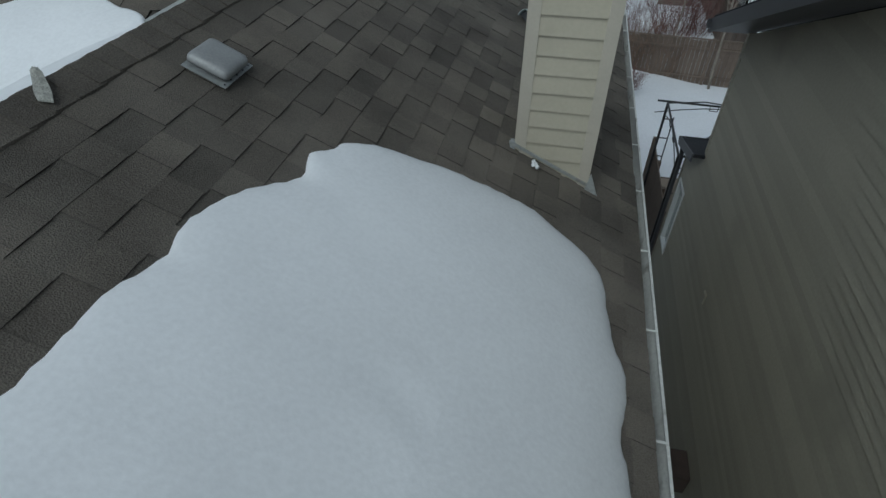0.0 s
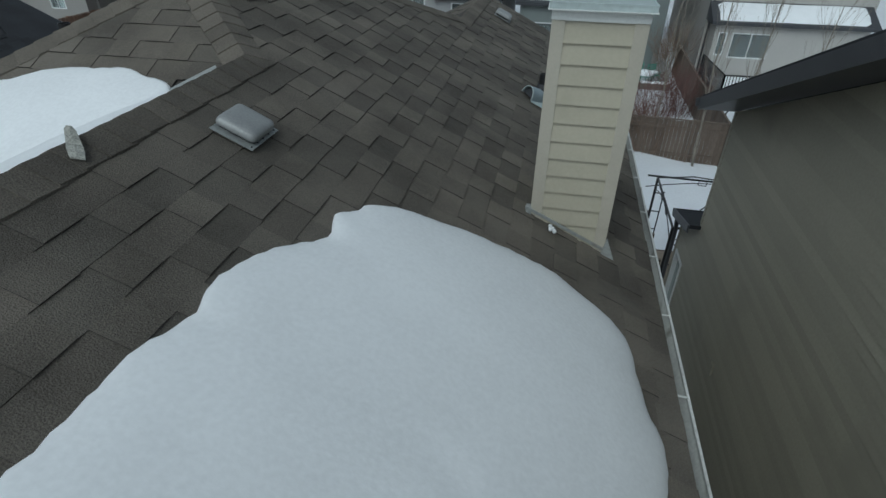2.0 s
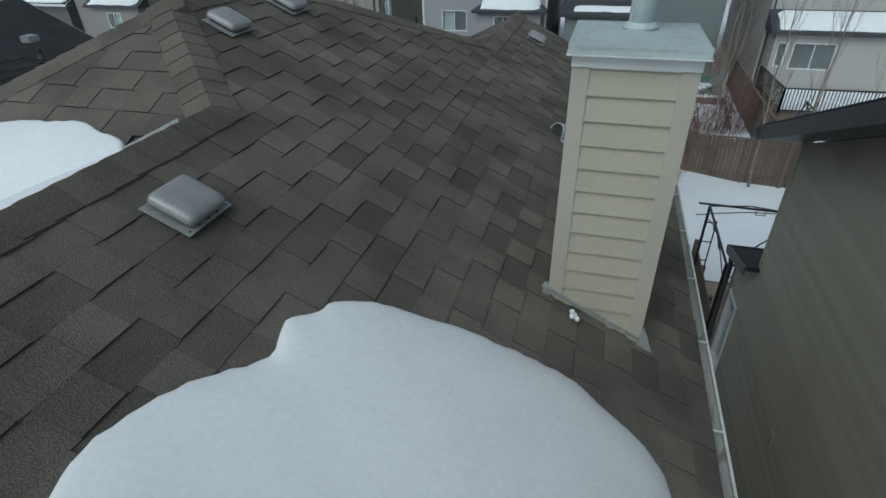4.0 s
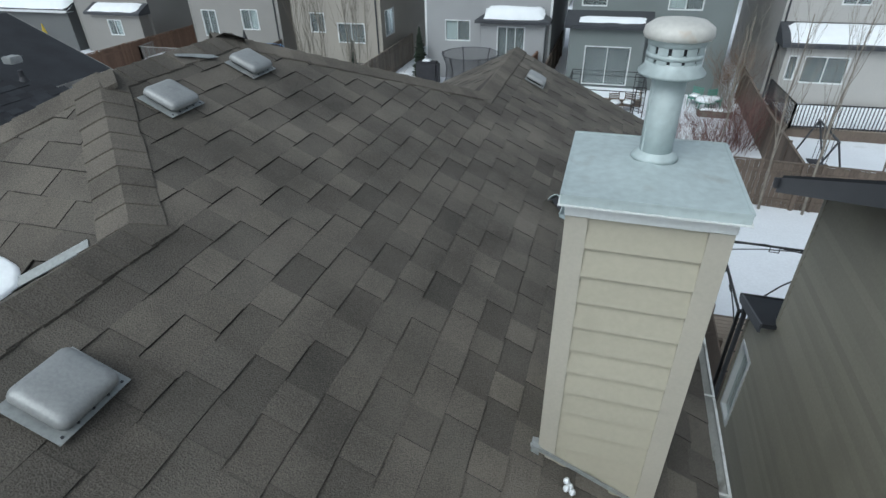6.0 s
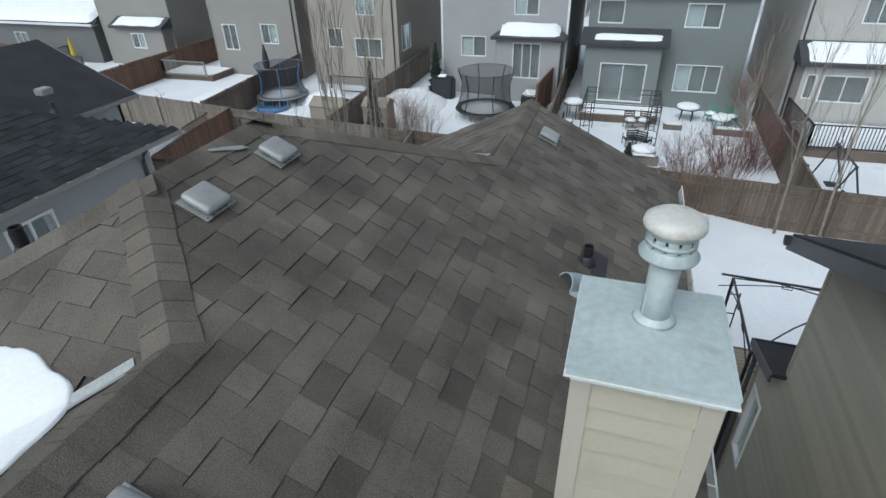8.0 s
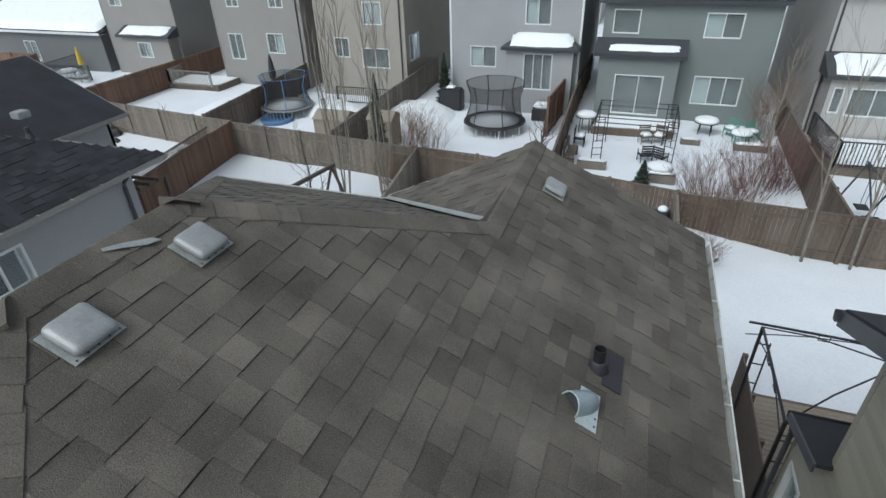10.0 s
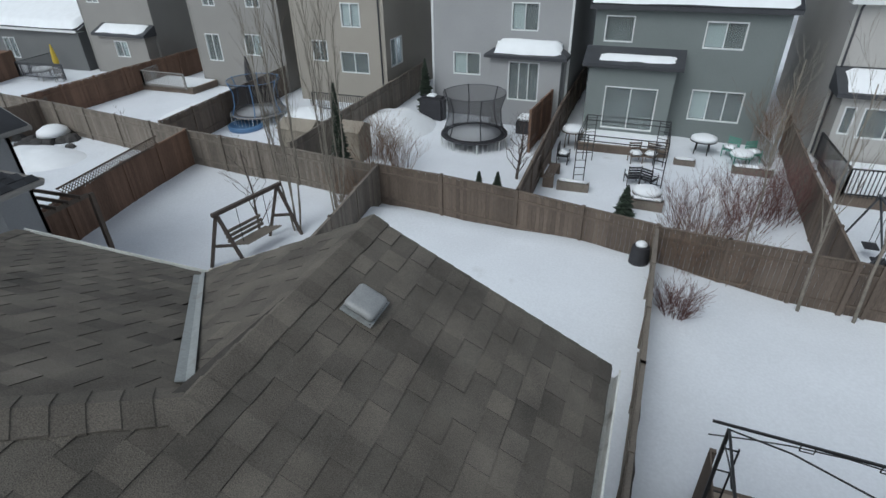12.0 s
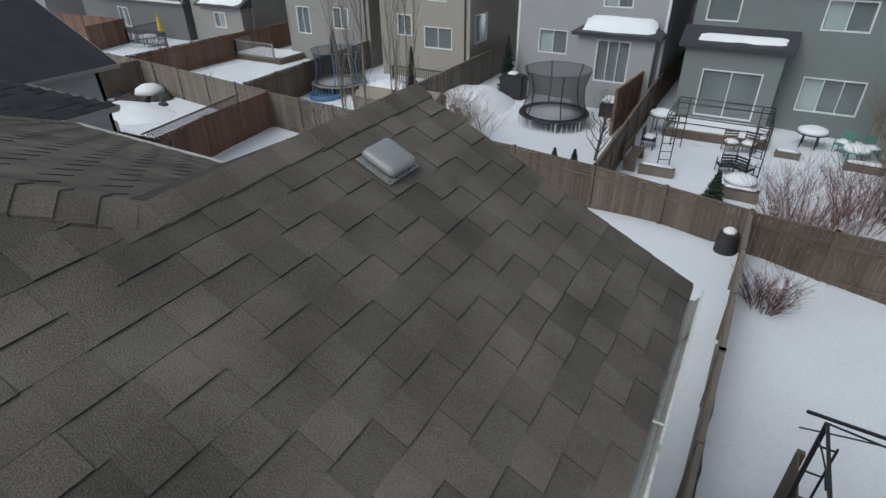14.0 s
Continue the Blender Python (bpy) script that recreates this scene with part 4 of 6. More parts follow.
# ---- houses behind ----
def rear_house(label, side, x0, x1, y, z1, openings, depth=11.0, bump=None, side_holes=(), roof_snow=0.12, downs=(), over=0.35):
    """A two-storey house whose rear faces the camera. openings: (x0, x1, z0, z1, panes). bump: (x0, x1, out, eave, openings, hip)."""
    h = thing("house", label, "house", "houses behind the fence")
    place = lambda u, z, o: Vector((u, y - o, z))
    blocked = [(bump[0], bump[1], -0.2, bump[3])] if bump else []
    g = G()
    lap_rows(g, x0, x1, -0.2, z1, 0.15, place, [q[:4] for q in openings] + blocked)
    part("rear_wall", g, side, h, kind="stuff")
    for i, q in enumerate(openings):
        window(h, place, *q, seed=int(q[0] * 10))
    for x, s in ((x0, -1), (x1, 1)):
        g = G()
        pl = lambda u, z, o: Vector((x + s * o, u, z))
        lap_rows(g, y, y + depth, -0.2, z1, 0.15, pl, [q[1:5] for q in side_holes if q[0] == s])
        part("side_wall", g, side, h, kind="stuff")
        for q in side_holes:
            if q[0] == s:
                window(h, pl, q[1], q[2], q[3], q[4], 2, seed=3)
        g = G()
        g.box(x - 0.06, x + 0.06, y - 0.035, y + 0.06, -0.2, z1)
        part("corner_trim", g, WIN_FRAME if side in (LAV_SIDE,) else side, h)
    g = G()
    g.box(x0 - over, x1 + over, y - over - 0.02, y - over, z1 - 0.05, z1 + 0.13)
    g.box(x0 - over, x1 + over, y - over, y + 0.3, z1 - 0.03, z1 - 0.01)
    part("fascia", g, DARK_METAL if side is GREY_SIDE else WIN_FRAME, h)
    zr = z1 + 0.1 + 0.42 * (depth / 2 + over)
    yr = y + depth / 2
    g = G()
    for a, b in (((y - over, z1 + 0.1), (yr, zr)), ((y + depth + over, z1 + 0.1), (yr, zr))):
        g.poly([(x0 - over, *a), (x1 + over, *a), (x1 + over, *b), (x0 - over, *b)], (0, 0, 0.08))
    roof = part("roof", g, BLACK_SHINGLE, h)
    g = G()
    g.poly([(x0, y, z1), (x0, y + depth, z1), (x0, yr, zr - 0.02)], (0.05, 0, 0))
    g.poly([(x1 - 0.05, y, z1), (x1 - 0.05, y + depth, z1), (x1 - 0.05, yr, zr - 0.02)], (0.05, 0, 0))
    part("gable", g, side, h)
    if roof_snow:
        snow_slab("roof_snow", h, x0 - over + 0.1, x1 + over - 0.1, y - over + 0.05, yr, lambda xx, yy: z1 + 0.19 + 0.42 * (yy - (y - over)), roof_snow)
    for x in downs:
        g = G()
        g.tube([(x, y - over + 0.03, z1 + 0.02), (x, y - 0.06, z1 - 0.3), (x, y - 0.06, 0.2)], 0.045, 6)
        part("downspout", g, DARK_METAL, h, "dark downspout")
    if bump:
        bx0, bx1, out, be, bops, hip = bump
        yb = y - out
        pb = lambda u, z, o: Vector((u, yb - o, z))
        g = G()
        lap_rows(g, bx0, bx1, -0.2, be, 0.15, pb, [q[:4] for q in bops])
        part("bump_wall", g, side, h, kind="stuff")
        for x, s in ((bx0, -1), (bx1, 1)):
            g = G()
            lap_rows(g, yb, y, -0.2, be, 0.15, lambda u, z, o: Vector((x + s * o, u, z)))
            part("bump_side", g, side, h, kind="stuff")
        for q in bops:
            window(h, pb, *q, name="patio_door", curtain=0.2, seed=int(q[0] * 7) + 1)
        g = G()
        e = 0.3
        ins = 0.9 if hip else 0.0
        zt = be + 0.45 * (out + e)
        g.add([(bx0 - e, yb - e, be), (bx1 + e, yb - e, be), (bx1 + e - ins, y - 0.02, zt), (bx0 - e + ins, y - 0.02, zt), (bx0 - e, y - 0.02, be), (bx1 + e, y - 0.02, be),
               (bx0 - e, yb - e, be - 0.16), (bx1 + e, yb - e, be - 0.16), (bx1 + e, y - 0.02, be - 0.16), (bx0 - e, y - 0.02, be - 0.16)],
              [(0, 1, 2, 3), (0, 3, 4), (1, 5, 2), (0, 6, 7, 1), (1, 7, 8, 5), (0, 4, 9, 6), (6, 9, 8, 7)])
        part("bump_roof", g, DARK_METAL, h, "small dark roof over the door")
        if side is GREY_SIDE:
            snow_slab("bump_snow", h, bx0 + 0.45, bx1 - 0.1, yb - e + 0.25, y - 0.55, lambda xx, yy: be + 0.02 + 0.45 * (yy - (yb - e)), 0.12)
        else:
            snow_slab("bump_snow", h, bx0 + (0.05 if not hip else 0.15), bx1 - 0.1, yb - e + 0.12, y - 0.1, lambda xx, yy: be + 0.02 + 0.45 * (yy - (yb - e)), 0.30 if hip else 0.18)
    return h


def snow_slab(name, parent, x0, x1, y0, y1, base, thick):
    """A rounded blanket of snow on a slope."""
    nx, ny = max(8, int((x1 - x0) / 0.3)), max(6, int((y1 - y0) / 0.3))
    g = G()
    for j in range(ny + 1):
        for i in range(nx + 1):
            u, v = i / nx, j / ny
            cx, cy = min(u, 1 - u) * (x1 - x0), min(v, 1 - v) * (y1 - y0)
            r = 0.35
            e = min(1, cx / r) * min(1, cy / r)
            ex = (1 - (1 - min(1, cx / r)) ** 2) ** 0.5
            ey = (1 - (1 - min(1, cy / r)) ** 2) ** 0.5
            wob = 0.12 * noise.noise((u * 5, v * 3, x0))
            x, y = x0 + u * (x1 - x0) + wob * (1 - min(1, cx)), y0 + v * (y1 - y0) + wob * (0.6 if v < 0.3 else 0)
            g.v.append((x, y, base(x, y) - 0.02 + thick * ex * ey * (1 + 0.2 * noise.noise((x * 0.8, y * 0.8, 2)))))
    w = nx + 1
    g.f = [(j * w + i, j * w + i + 1, (j + 1) * w + i + 1, (j + 1) * w + i) for j in range(ny) for i in range(nx)]
    return part(name, g, SNOW, parent, "rounded blanket of snow", smooth=True)


rear_house("blue-grey two-storey house with snow on the eaves", GREY_SIDE, -2.32, 5.85, 35.2, 6.05,
           [(-1.90, -0.55, 4.50, 5.70, 1), (2.56, 4.30, 4.40, 5.60, 2), (2.55, 4.88, 1.05, 2.53, 3)],
           bump=(-2.32, 1.66, 1.0, 3.72, [(-1.43, 1.02, 0.55, 2.65, 2)], False))
rear_house("pale grey two-storey house with a hipped patio roof", LAV_SIDE, -11.05, -3.55, 35.6, 6.9,
           [(-6.66, -5.22, 4.74, 6.1, 2), (-9.86, -8.28, 2.32, 3.52, 2)],
           bump=(-7.45, -3.75, 0.9, 3.72, [(-6.48, -4.85, 1.40, 3.40, 3)], True), roof_snow=0)
rear_house("beige two-storey house with white windows", BEIGE_SIDE, -20.1, -14.05, 35.6, 6.9,
           [(-16.75, -15.5, 4.48, 5.8, 2), (-17.05, -15.15, 1.90, 3.12, 2), (-18.95, -17.9, 2.47, 3.68, 2)],
           side_holes=((1, 36.3, 37.9, 2.2, 3.8),), roof_snow=0, downs=(-14.3,))
rear_house("greige two-storey house with a small deck", GREIGE_SIDE, -28.7, -21.75, 36.5, 6.9,
           [(-27.9, -26.72, 1.75, 3.5, 2), (-24.7, -23.38, 2.28, 3.6, 2), (-27.5, -26.5, 5.2, 6.1, 2), (-24.1, -23.0, 5.2, 6.1, 2)], roof_snow=0, downs=(-22.0,))
rear_house("greige two-storey house with snowy bay roof", GREIGE_SIDE, -39.7, -33.0, 37.2, 6.9,
           [(-38.8, -37.6, 5.0, 6.0, 2)], bump=(-37.6, -33.2, 0.9, 3.15, [(-36.2, -34.95, 1.55, 2.65, 2)], False), roof_snow=0)
rear_house("slate-grey low house with deep snow on its roof", SLATE_SIDE, -54.5, -40.6, 37.0, 2.95,
           [(-49.4, -48.0, 0.6, 2.2, 2)], roof_snow=0.35, depth=9)
rear_house("off-white two-storey house with a snowy porch roof", CREAM_SIDE, 8.0, 16.0, 34.6, 6.6,
           [(10.3, 11.6, 4.9, 6.1, 2)], bump=(8.2, 15.6, 1.4, 3.35, [(8.4, 8.85, 1.6, 2.8, 1), (9.1, 11.05, 1.5, 2.8, 2)], False), roof_snow=0.15, downs=(8.1,))

rear_house("greige two-storey house at the far end", GREIGE_SIDE, -72.0, -59.0, 36.0, 6.4, [(-66.0, -64.5, 3.6, 5.0, 2), (-70.0, -68.5, 3.6, 5.0, 2)], roof_snow=0.1)
for x0, side2, lab in ((-46.0, BEIGE_SIDE, "beige house of the street behind"), (-31.0, GREIGE_SIDE, "greige house of the street behind"), (-14.0, CREAM_SIDE, "off-white house of the street behind"), (1.5, SLATE_SIDE, "slate-grey house of the street behind"), (17.0, BEIGE_SIDE, "beige house of the street behind")):
    rear_house(lab, side2, x0, x0 + 9.0, 66.0, 6.3, [(x0 + 2, x0 + 3.4, 4.4, 5.6, 2), (x0 + 5.5, x0 + 7, 4.4, 5.6, 2)], roof_snow=0.2)


# ---- fences ----
def fence(pts, material, label, top=1.75, board=0.14, gap=0.004, lattice=False, cap=True, post_every=2.4):
    f = thing("fence", label, "fence", "yard fences")
    n_post = 0
    boards, rnd = G(), random.Random(int(pts[0][0] * 7))
    for a, b in zip(pts, pts[1:]):
        a, b = Vector((*a, 0)), Vector((*b, 0))
        d = (b - a)
        ln = d.length
        d.normalize()
        ang = math.atan2(d.y, d.x)
        n = int(ln / (board + gap))
        for i in range(n):
            s = (i + 0.5) * ln / n
            o = a + d * s
            m = Matrix.Translation(o) @ Matrix.Rotation(ang + rnd.uniform(-0.02, 0.02), 4, "Z")
            boards.box(-board / 2, board / 2, -0.01, 0.01, -0.1, top - 0.06 + rnd.uniform(-0.012, 0.012), m)
        for z in (0.35, top - 0.35) + ((top - 0.02,) if cap else ()):
            w = 0.05 if z < top - 0.1 else 0.09
            m = Matrix.Translation(a) @ Matrix.Rotation(ang, 4, "Z")
            rails = G()
            rails.box(0, ln, -0.055 if w < 0.06 else -w / 2, -0.012 if w < 0.06 else w / 2, z - (0.045 if w < 0.06 else 0.018), z + (0.045 if w < 0.06 else 0.018), m)
            part("rail", rails, material, f)
        k = max(1, round(ln / post_every))
        for i in range(k + 1):
            g = G()
            m = Matrix.Translation(a + d * (ln * i / k)) @ Matrix.Rotation(ang, 4, "Z")
            g.box(-0.05, 0.05, -0.075, 0.045, -0.2, top + 0.04, m)
            part("post", g, material, f)
    raw("boarding", boards, material, f)
    return f


BACK = [(-38.0, 26.3), (-29.0, 25.7), (-18.8, 24.5), (-12.7, 24.05), (-8.8, 23.6), (-5.9, 23.4), (-2.95, 23.0), (1.65, 22.0)]
fence(BACK[:3], FENCE_W, "weathered grey-brown board fence")
fence(BACK[2:5], FENCE_W, "weathered board fence along the yards", top=1.7)
fence(BACK[4:], FENCE_B, "brown board fence along the rear line")
fence([(1.70, 21.9), (3.6, 21.75), (7.3, 21.55), (14, 21.2)], FENCE_B, "brown board fence with a capped rail")
fence([(1.64, 21.9), (1.6, 15.7), (1.5, 11.0)], FENCE_W, "low weathered side fence between two yards", top=1.7)
fence([(-2.98, 23.15), (-3.4, 33.5), (-3.45, 43)], FENCE_B, "brown board fence dividing two yards", top=1.75)
fence([(6.7, 21.5), (6.7, 28.0), (6.9, 35.0)], FENCE_B, "brown board fence dividing two yards", top=1.75)
fence([(-13.2, 24.4), (-13.4, 30.0), (-13.6, 40.0)], FENCE_W, "weathered board fence dividing two yards")
fence([(-20.9, 25.0), (-21.5, 32.0), (-22.1, 39.0)], FENCE_B, "brown board fence dividing two yards")
fence([(-31.9, 26.1), (-32.0, 33.0), (-31.9, 40.0)], FENCE_R, "red-brown board fence dividing two yards")
fence([(-18.8, 24.4), (-18.3, 20.5), (-17.6, 17.4), (-16.6, 13.0)], FENCE_R, "red-brown board fence beside the yard")
fence([(-8.6, 23.5), (-8.05, 19.2), (-7.4, 13.0)], FENCE_W, "weathered side fence below the gable")
fence([(-30.2, 26.2), (-30.7, 22.0), (-31.0, 14.0)], FENCE_B, "brown side fence of the far yard")


# ---- neighbour on the west ----
def make_west_neighbour():
    h = thing("house", "neighbouring house with a black shingle gable roof", "house")
    ex, ez, s, rx, yn = -11.0, 5.15, 0.45, -15.3, 13.15
    zr, yh = ez + s * (ex - rx), yn - (ex - rx)
    g = G()
    g.poly([(ex, -9, ez), (ex, yn, ez), (rx, yh, zr), (rx, -9, zr)], (0, 0, -0.12))
    g.poly([(ex, yn, ez), (2 * rx - ex, yn, ez), (rx, yh, zr)], (0, 0, -0.12))
    g.poly([(rx, -9, zr), (rx, yh, zr), (2 * rx - ex, yn, ez), (2 * rx - ex, -9, ez)], (0, 0, -0.12))
    deck = part("roof", g, BLACK_SHINGLE, h, "black asphalt shingle roof")
    rnd, tabs = random.Random(5), G()
    for c in range(26):
        w = c * 0.17
        u, end = -9 + rnd.random() * 0.3, yn - w
        while u < end - 0.05:
            u1 = min(u + rnd.uniform(0.2, 0.36), end)
            t = rnd.choice((0.004, 0.016))
            x0, x1 = ex - w, max(rx, ex - w - 0.2)
            z0, z1 = ez + s * w, ez + s * (ex - x1)
            tabs.add([(x0, u, z0 + t), (x0, u1 - 0.004, z0 + t), (x1, u1 - 0.004, z1 + 0.002), (x1, u, z1 + 0.002), (x0, u, z0), (x0, u1 - 0.004, z0)], [(0, 1, 2, 3), (4, 5, 1, 0), (4, 0, 3)])
            u = u1
    raw("shingling", tabs, BLACK_SHINGLE, deck)
    # rear wing with its own gable, set back from the eave
    wx, wr, wy = -14.8, -18.2, 15.65
    zw = ez + s * (wx - wr)
    g = G()
    g.poly([(wx, 9.5, ez), (wx, wy, ez), (wr, wy, zw), (wr, 9.5, zw)], (0, 0, -0.12))
    g.poly([(wr, 9.5, zw), (wr, wy, zw), (2 * wr - wx, wy, ez), (2 * wr - wx, 9.5, ez)], (0, 0, -0.12))
    part("wing_roof", g, BLACK_SHINGLE, h, "black shingle gable roof of the rear wing")
    g = G()
    g.poly([(wx, wy, ez - 0.16), (wx, wy, ez), (wr, wy, zw), (2 * wr - wx, wy, ez), (2 * wr - wx, wy, ez - 0.16), (wr, wy, zw - 0.16)], (0, 0.03, 0))
    part("rake_board", g, GREIGE_SIDE, h)
    g = G()
    g.poly([(wx - 0.4, wy - 0.4, -0.2), (wx - 0.4, wy - 0.4, ez - 0.05), (wr, wy - 0.4, zw - 0.2), (2 * wr - wx + 0.4, wy - 0.4, ez - 0.05), (2 * wr - wx + 0.4, wy - 0.4, -0.2)], (0, -0.1, 0))
    g.box(wx - 0.5, wx - 0.4, 12.4, wy - 0.4, -0.2, ez - 0.05)
    part("wing_wall", g, LAV_SIDE, h, "pale grey wing wall")
    gutter(h, (wx, yn, ez), (wx, wy, ez), (1, 0, 0), "wing_gutter", GREIGE_SIDE, straps=False)
    gutter(h, (ex, yn, ez), (wx + 0.02, yn, ez), (0, 1, 0), "rear_gutter", GREIGE_SIDE, straps=False)
    gutter(h, (ex, -9, ez), (ex, yn, ez), (1, 0, 0), "gutter", GREIGE_SIDE)
    place = lambda u, z, o: Vector((ex - 0.45 + o, u, z))
    g = G()
    holes = [(8.4, 9.5, 3.6, 4.6)]
    lap_rows(g, -9, 12.4, -0.2, ez - 0.05, 0.12, place, holes)
    part("east_wall", g, LAV_SIDE, h, "pale grey lapped siding", kind="stuff")
    window(h, place, *holes[0], 2)
    g = G()
    g.poly([(ex - 0.45, 12.4, -0.2), (ex - 0.45, 12.4, ez - 0.1), (2 * rx - ex + 0.45, 12.4, ez - 0.1), (2 * rx - ex + 0.45, 12.4, -0.2)], (0, -0.1, 0))
    part("north_wall", g, LAV_SIDE, h)
    g = G()
    g.tube([(ex + 0.05, 11.9, ez - 0.1), (ex - 0.1, 11.9, ez - 0.25), (ex - 0.38, 12.1, ez - 0.5), (ex - 0.38, 12.1, 0.2)], 0.045, 8)
    part("downspout", g, DARK_METAL, h, "dark bent downspout")
    for x, y in ((-12.9, 11.45),):
        g = G()
        z = ez + s * (ex - x)
        g.lathe(x, y, [(0.12, z - 0.03), (0.06, z + 0.08), (0.05, z + 0.22)], 12)
        part("stack", g, RUBBER, h, "black vent stack")
    g = G()
    z = ez + s * (ex + 13.58)
    g.box(-13.73, -13.43, 11.73, 12.03, z - 0.06, z + 0.10)
    part("roof_vent", g, VENT_GREY, h, "pale box vent", bevel=0.02)


make_west_neighbour()


# ---- plants ----
def grow(g, p, d, length, r, depth, rnd, spread, up, sides=5):
    """A tapered limb that bends and forks."""
    pts, n = [p], 4
    for i in range(n):
        d = (d + Vector((rnd.uniform(-1, 1), rnd.uniform(-1, 1), rnd.uniform(-0.4, 0.6))) * 0.12 + Vector((0, 0, up * 0.08))).normalized()
        p = p + d * (length / n)
        pts.append(p)
    g.tube(pts, [max(0.003, r * (1 - 0.55 * i / n)) for i in range(n + 1)], sides if depth > 1 else 3, closed=False)
    if depth <= 0:
        return
    for i in range(rnd.randint(2, 4)):
        q = pts[rnd.randint(2, n)]
        a = rnd.uniform(0, 2 * math.pi)
        nd = (d + Vector((math.cos(a), math.sin(a), rnd.uniform(-0.1, 0.5))) * spread).normalized()
        grow(g, q, nd, length * rnd.uniform(0.5, 0.8), r * 0.5, depth - 1, rnd, spread, up, sides)


def bare_tree(x, y, height, r, seed, label, bark, limbs=9, spread=0.8, depth=3, start=0.3):
    rnd = random.Random(seed)
    t = thing("tree", label, "tree", "bare trees")
    pts, p = [], Vector((x, y, -0.1))
    for i in range(9):
        pts.append(p.copy())
        p += Vector((rnd.uniform(-0.07, 0.07), rnd.uniform(-0.07, 0.07), height / 8))
    g = G()
    g.tube(pts, [r * (1 - 0.09 * i) for i in range(9)], 8)
    part("trunk", g, bark, t, smooth=True)
    g = G()
    for i in range(limbs):
        s = start + (1 - start) * i / limbs
        k = s * 8
        q = pts[int(k)].lerp(pts[min(8, int(k) + 1)], k % 1)
        a = i * 2.4 + rnd.random()
        d = Vector((math.cos(a) * spread, math.sin(a) * spread, 1.0)).normalized()
        grow(g, q, d, height * 0.28 * (1.15 - 0.6 * s), r * 0.4 * (1.2 - s), depth - 1, rnd, spread * 0.8, 1.0)
    part("crown", g, bark, t, kind="stuff")
    return t


def shrub(x, y, radius, height, stems, seed, label, twig, spread=0.7):
    rnd = random.Random(seed)
    t = thing("shrub", label, "shrub", "bare shrubs")
    g = G()
    base = 0.25 if y < 22.5 and x > -9.7 else 0.0
    for i in range(stems):
        a, rr = rnd.uniform(0, 2 * math.pi), radius * math.sqrt(rnd.random()) * 0.5
        p = Vector((x + rr * math.cos(a), y + rr * math.sin(a), base))
        d = Vector((math.cos(a) * spread * rnd.random(), math.sin(a) * spread * rnd.random(), 1)).normalized()
        grow(g, p, d, height * rnd.uniform(0.5, 0.75), 0.012, 2, rnd, 0.75, 0.5, 4)
    part("crown", g, twig, t, kind="stuff")
    return t


def conifer(x, y, height, radius, seed, label):
    rnd = random.Random(seed)
    t = thing("conifer", label, "tree", "conifers")
    g = G()
    g.tube([(x, y, -0.1), (x, y, height)], [0.02 + radius * 0.06, 0.008], 6)
    part("trunk", g, DARK_BARK, t)
    g = G()
    n = int(60 + height * 90)
    for i in range(n):
        s = (i + rnd.random()) / n
        z = height * (0.06 + 0.94 * s)
        rad = radius * (1 - s) ** 0.8 * rnd.uniform(0.7, 1.15) + 0.03
        a = i * 2.39996
        d = Vector((math.cos(a), math.sin(a), rnd.uniform(-0.35, 0.15)))
        side = Vector((-math.sin(a), math.cos(a), 0)) * (0.05 + 0.16 * rad)
        p = Vector((x, y, z))
        tip = p + d * rad
        mid = p + d * rad * 0.55
        g.add([p, mid + side, tip, mid - side, mid + Vector((0, 0, -0.05 - 0.1 * rad))], [(0, 1, 4), (1, 2, 4), (2, 3, 4), (3, 0, 4), (0, 3, 2, 1)])
    part("foliage", g, NEEDLE, t, kind="stuff")
    return t


def poplar(x, y, height, seed, stems=5):
    """A columnar tree: several thin upright stems with short upright twigs."""
    rnd = random.Random(seed)
    t = thing("poplar", "tall thin columnar poplar with bare upright stems", "tree", "bare poplars")
    for k in range(stems):
        a = 2 * math.pi * k / stems + rnd.random()
        p, pts = Vector((x + 0.12 * math.cos(a), y + 0.12 * math.sin(a), -0.1)), []
        hh = height * rnd.uniform(0.75, 1.0)
        for i in range(10):
            pts.append(p.copy())
            out = 0.10 if i < 3 else 0.02
            p += Vector((math.cos(a) * out + rnd.uniform(-0.05, 0.05), math.sin(a) * out + rnd.uniform(-0.05, 0.05), hh / 9))
        g = G()
        g.tube(pts, [0.034 * (1 - 0.09 * i) for i in range(10)], 6)
        stem = part("stem", g, BARK, t)
        g = G()
        for i in range(26):
            q = pts[rnd.randint(2, 8)] + Vector((0, 0, rnd.uniform(0, hh / 9)))
            b = rnd.uniform(0, 2 * math.pi)
            grow(g, q, Vector((math.cos(b) * 0.3, math.sin(b) * 0.3, 1)).normalized(), rnd.uniform(0.5, 1.1), 0.009, 1, rnd, 0.25, 0.6, 4)
        part("twigs", g, BARK, stem, kind="stuff")


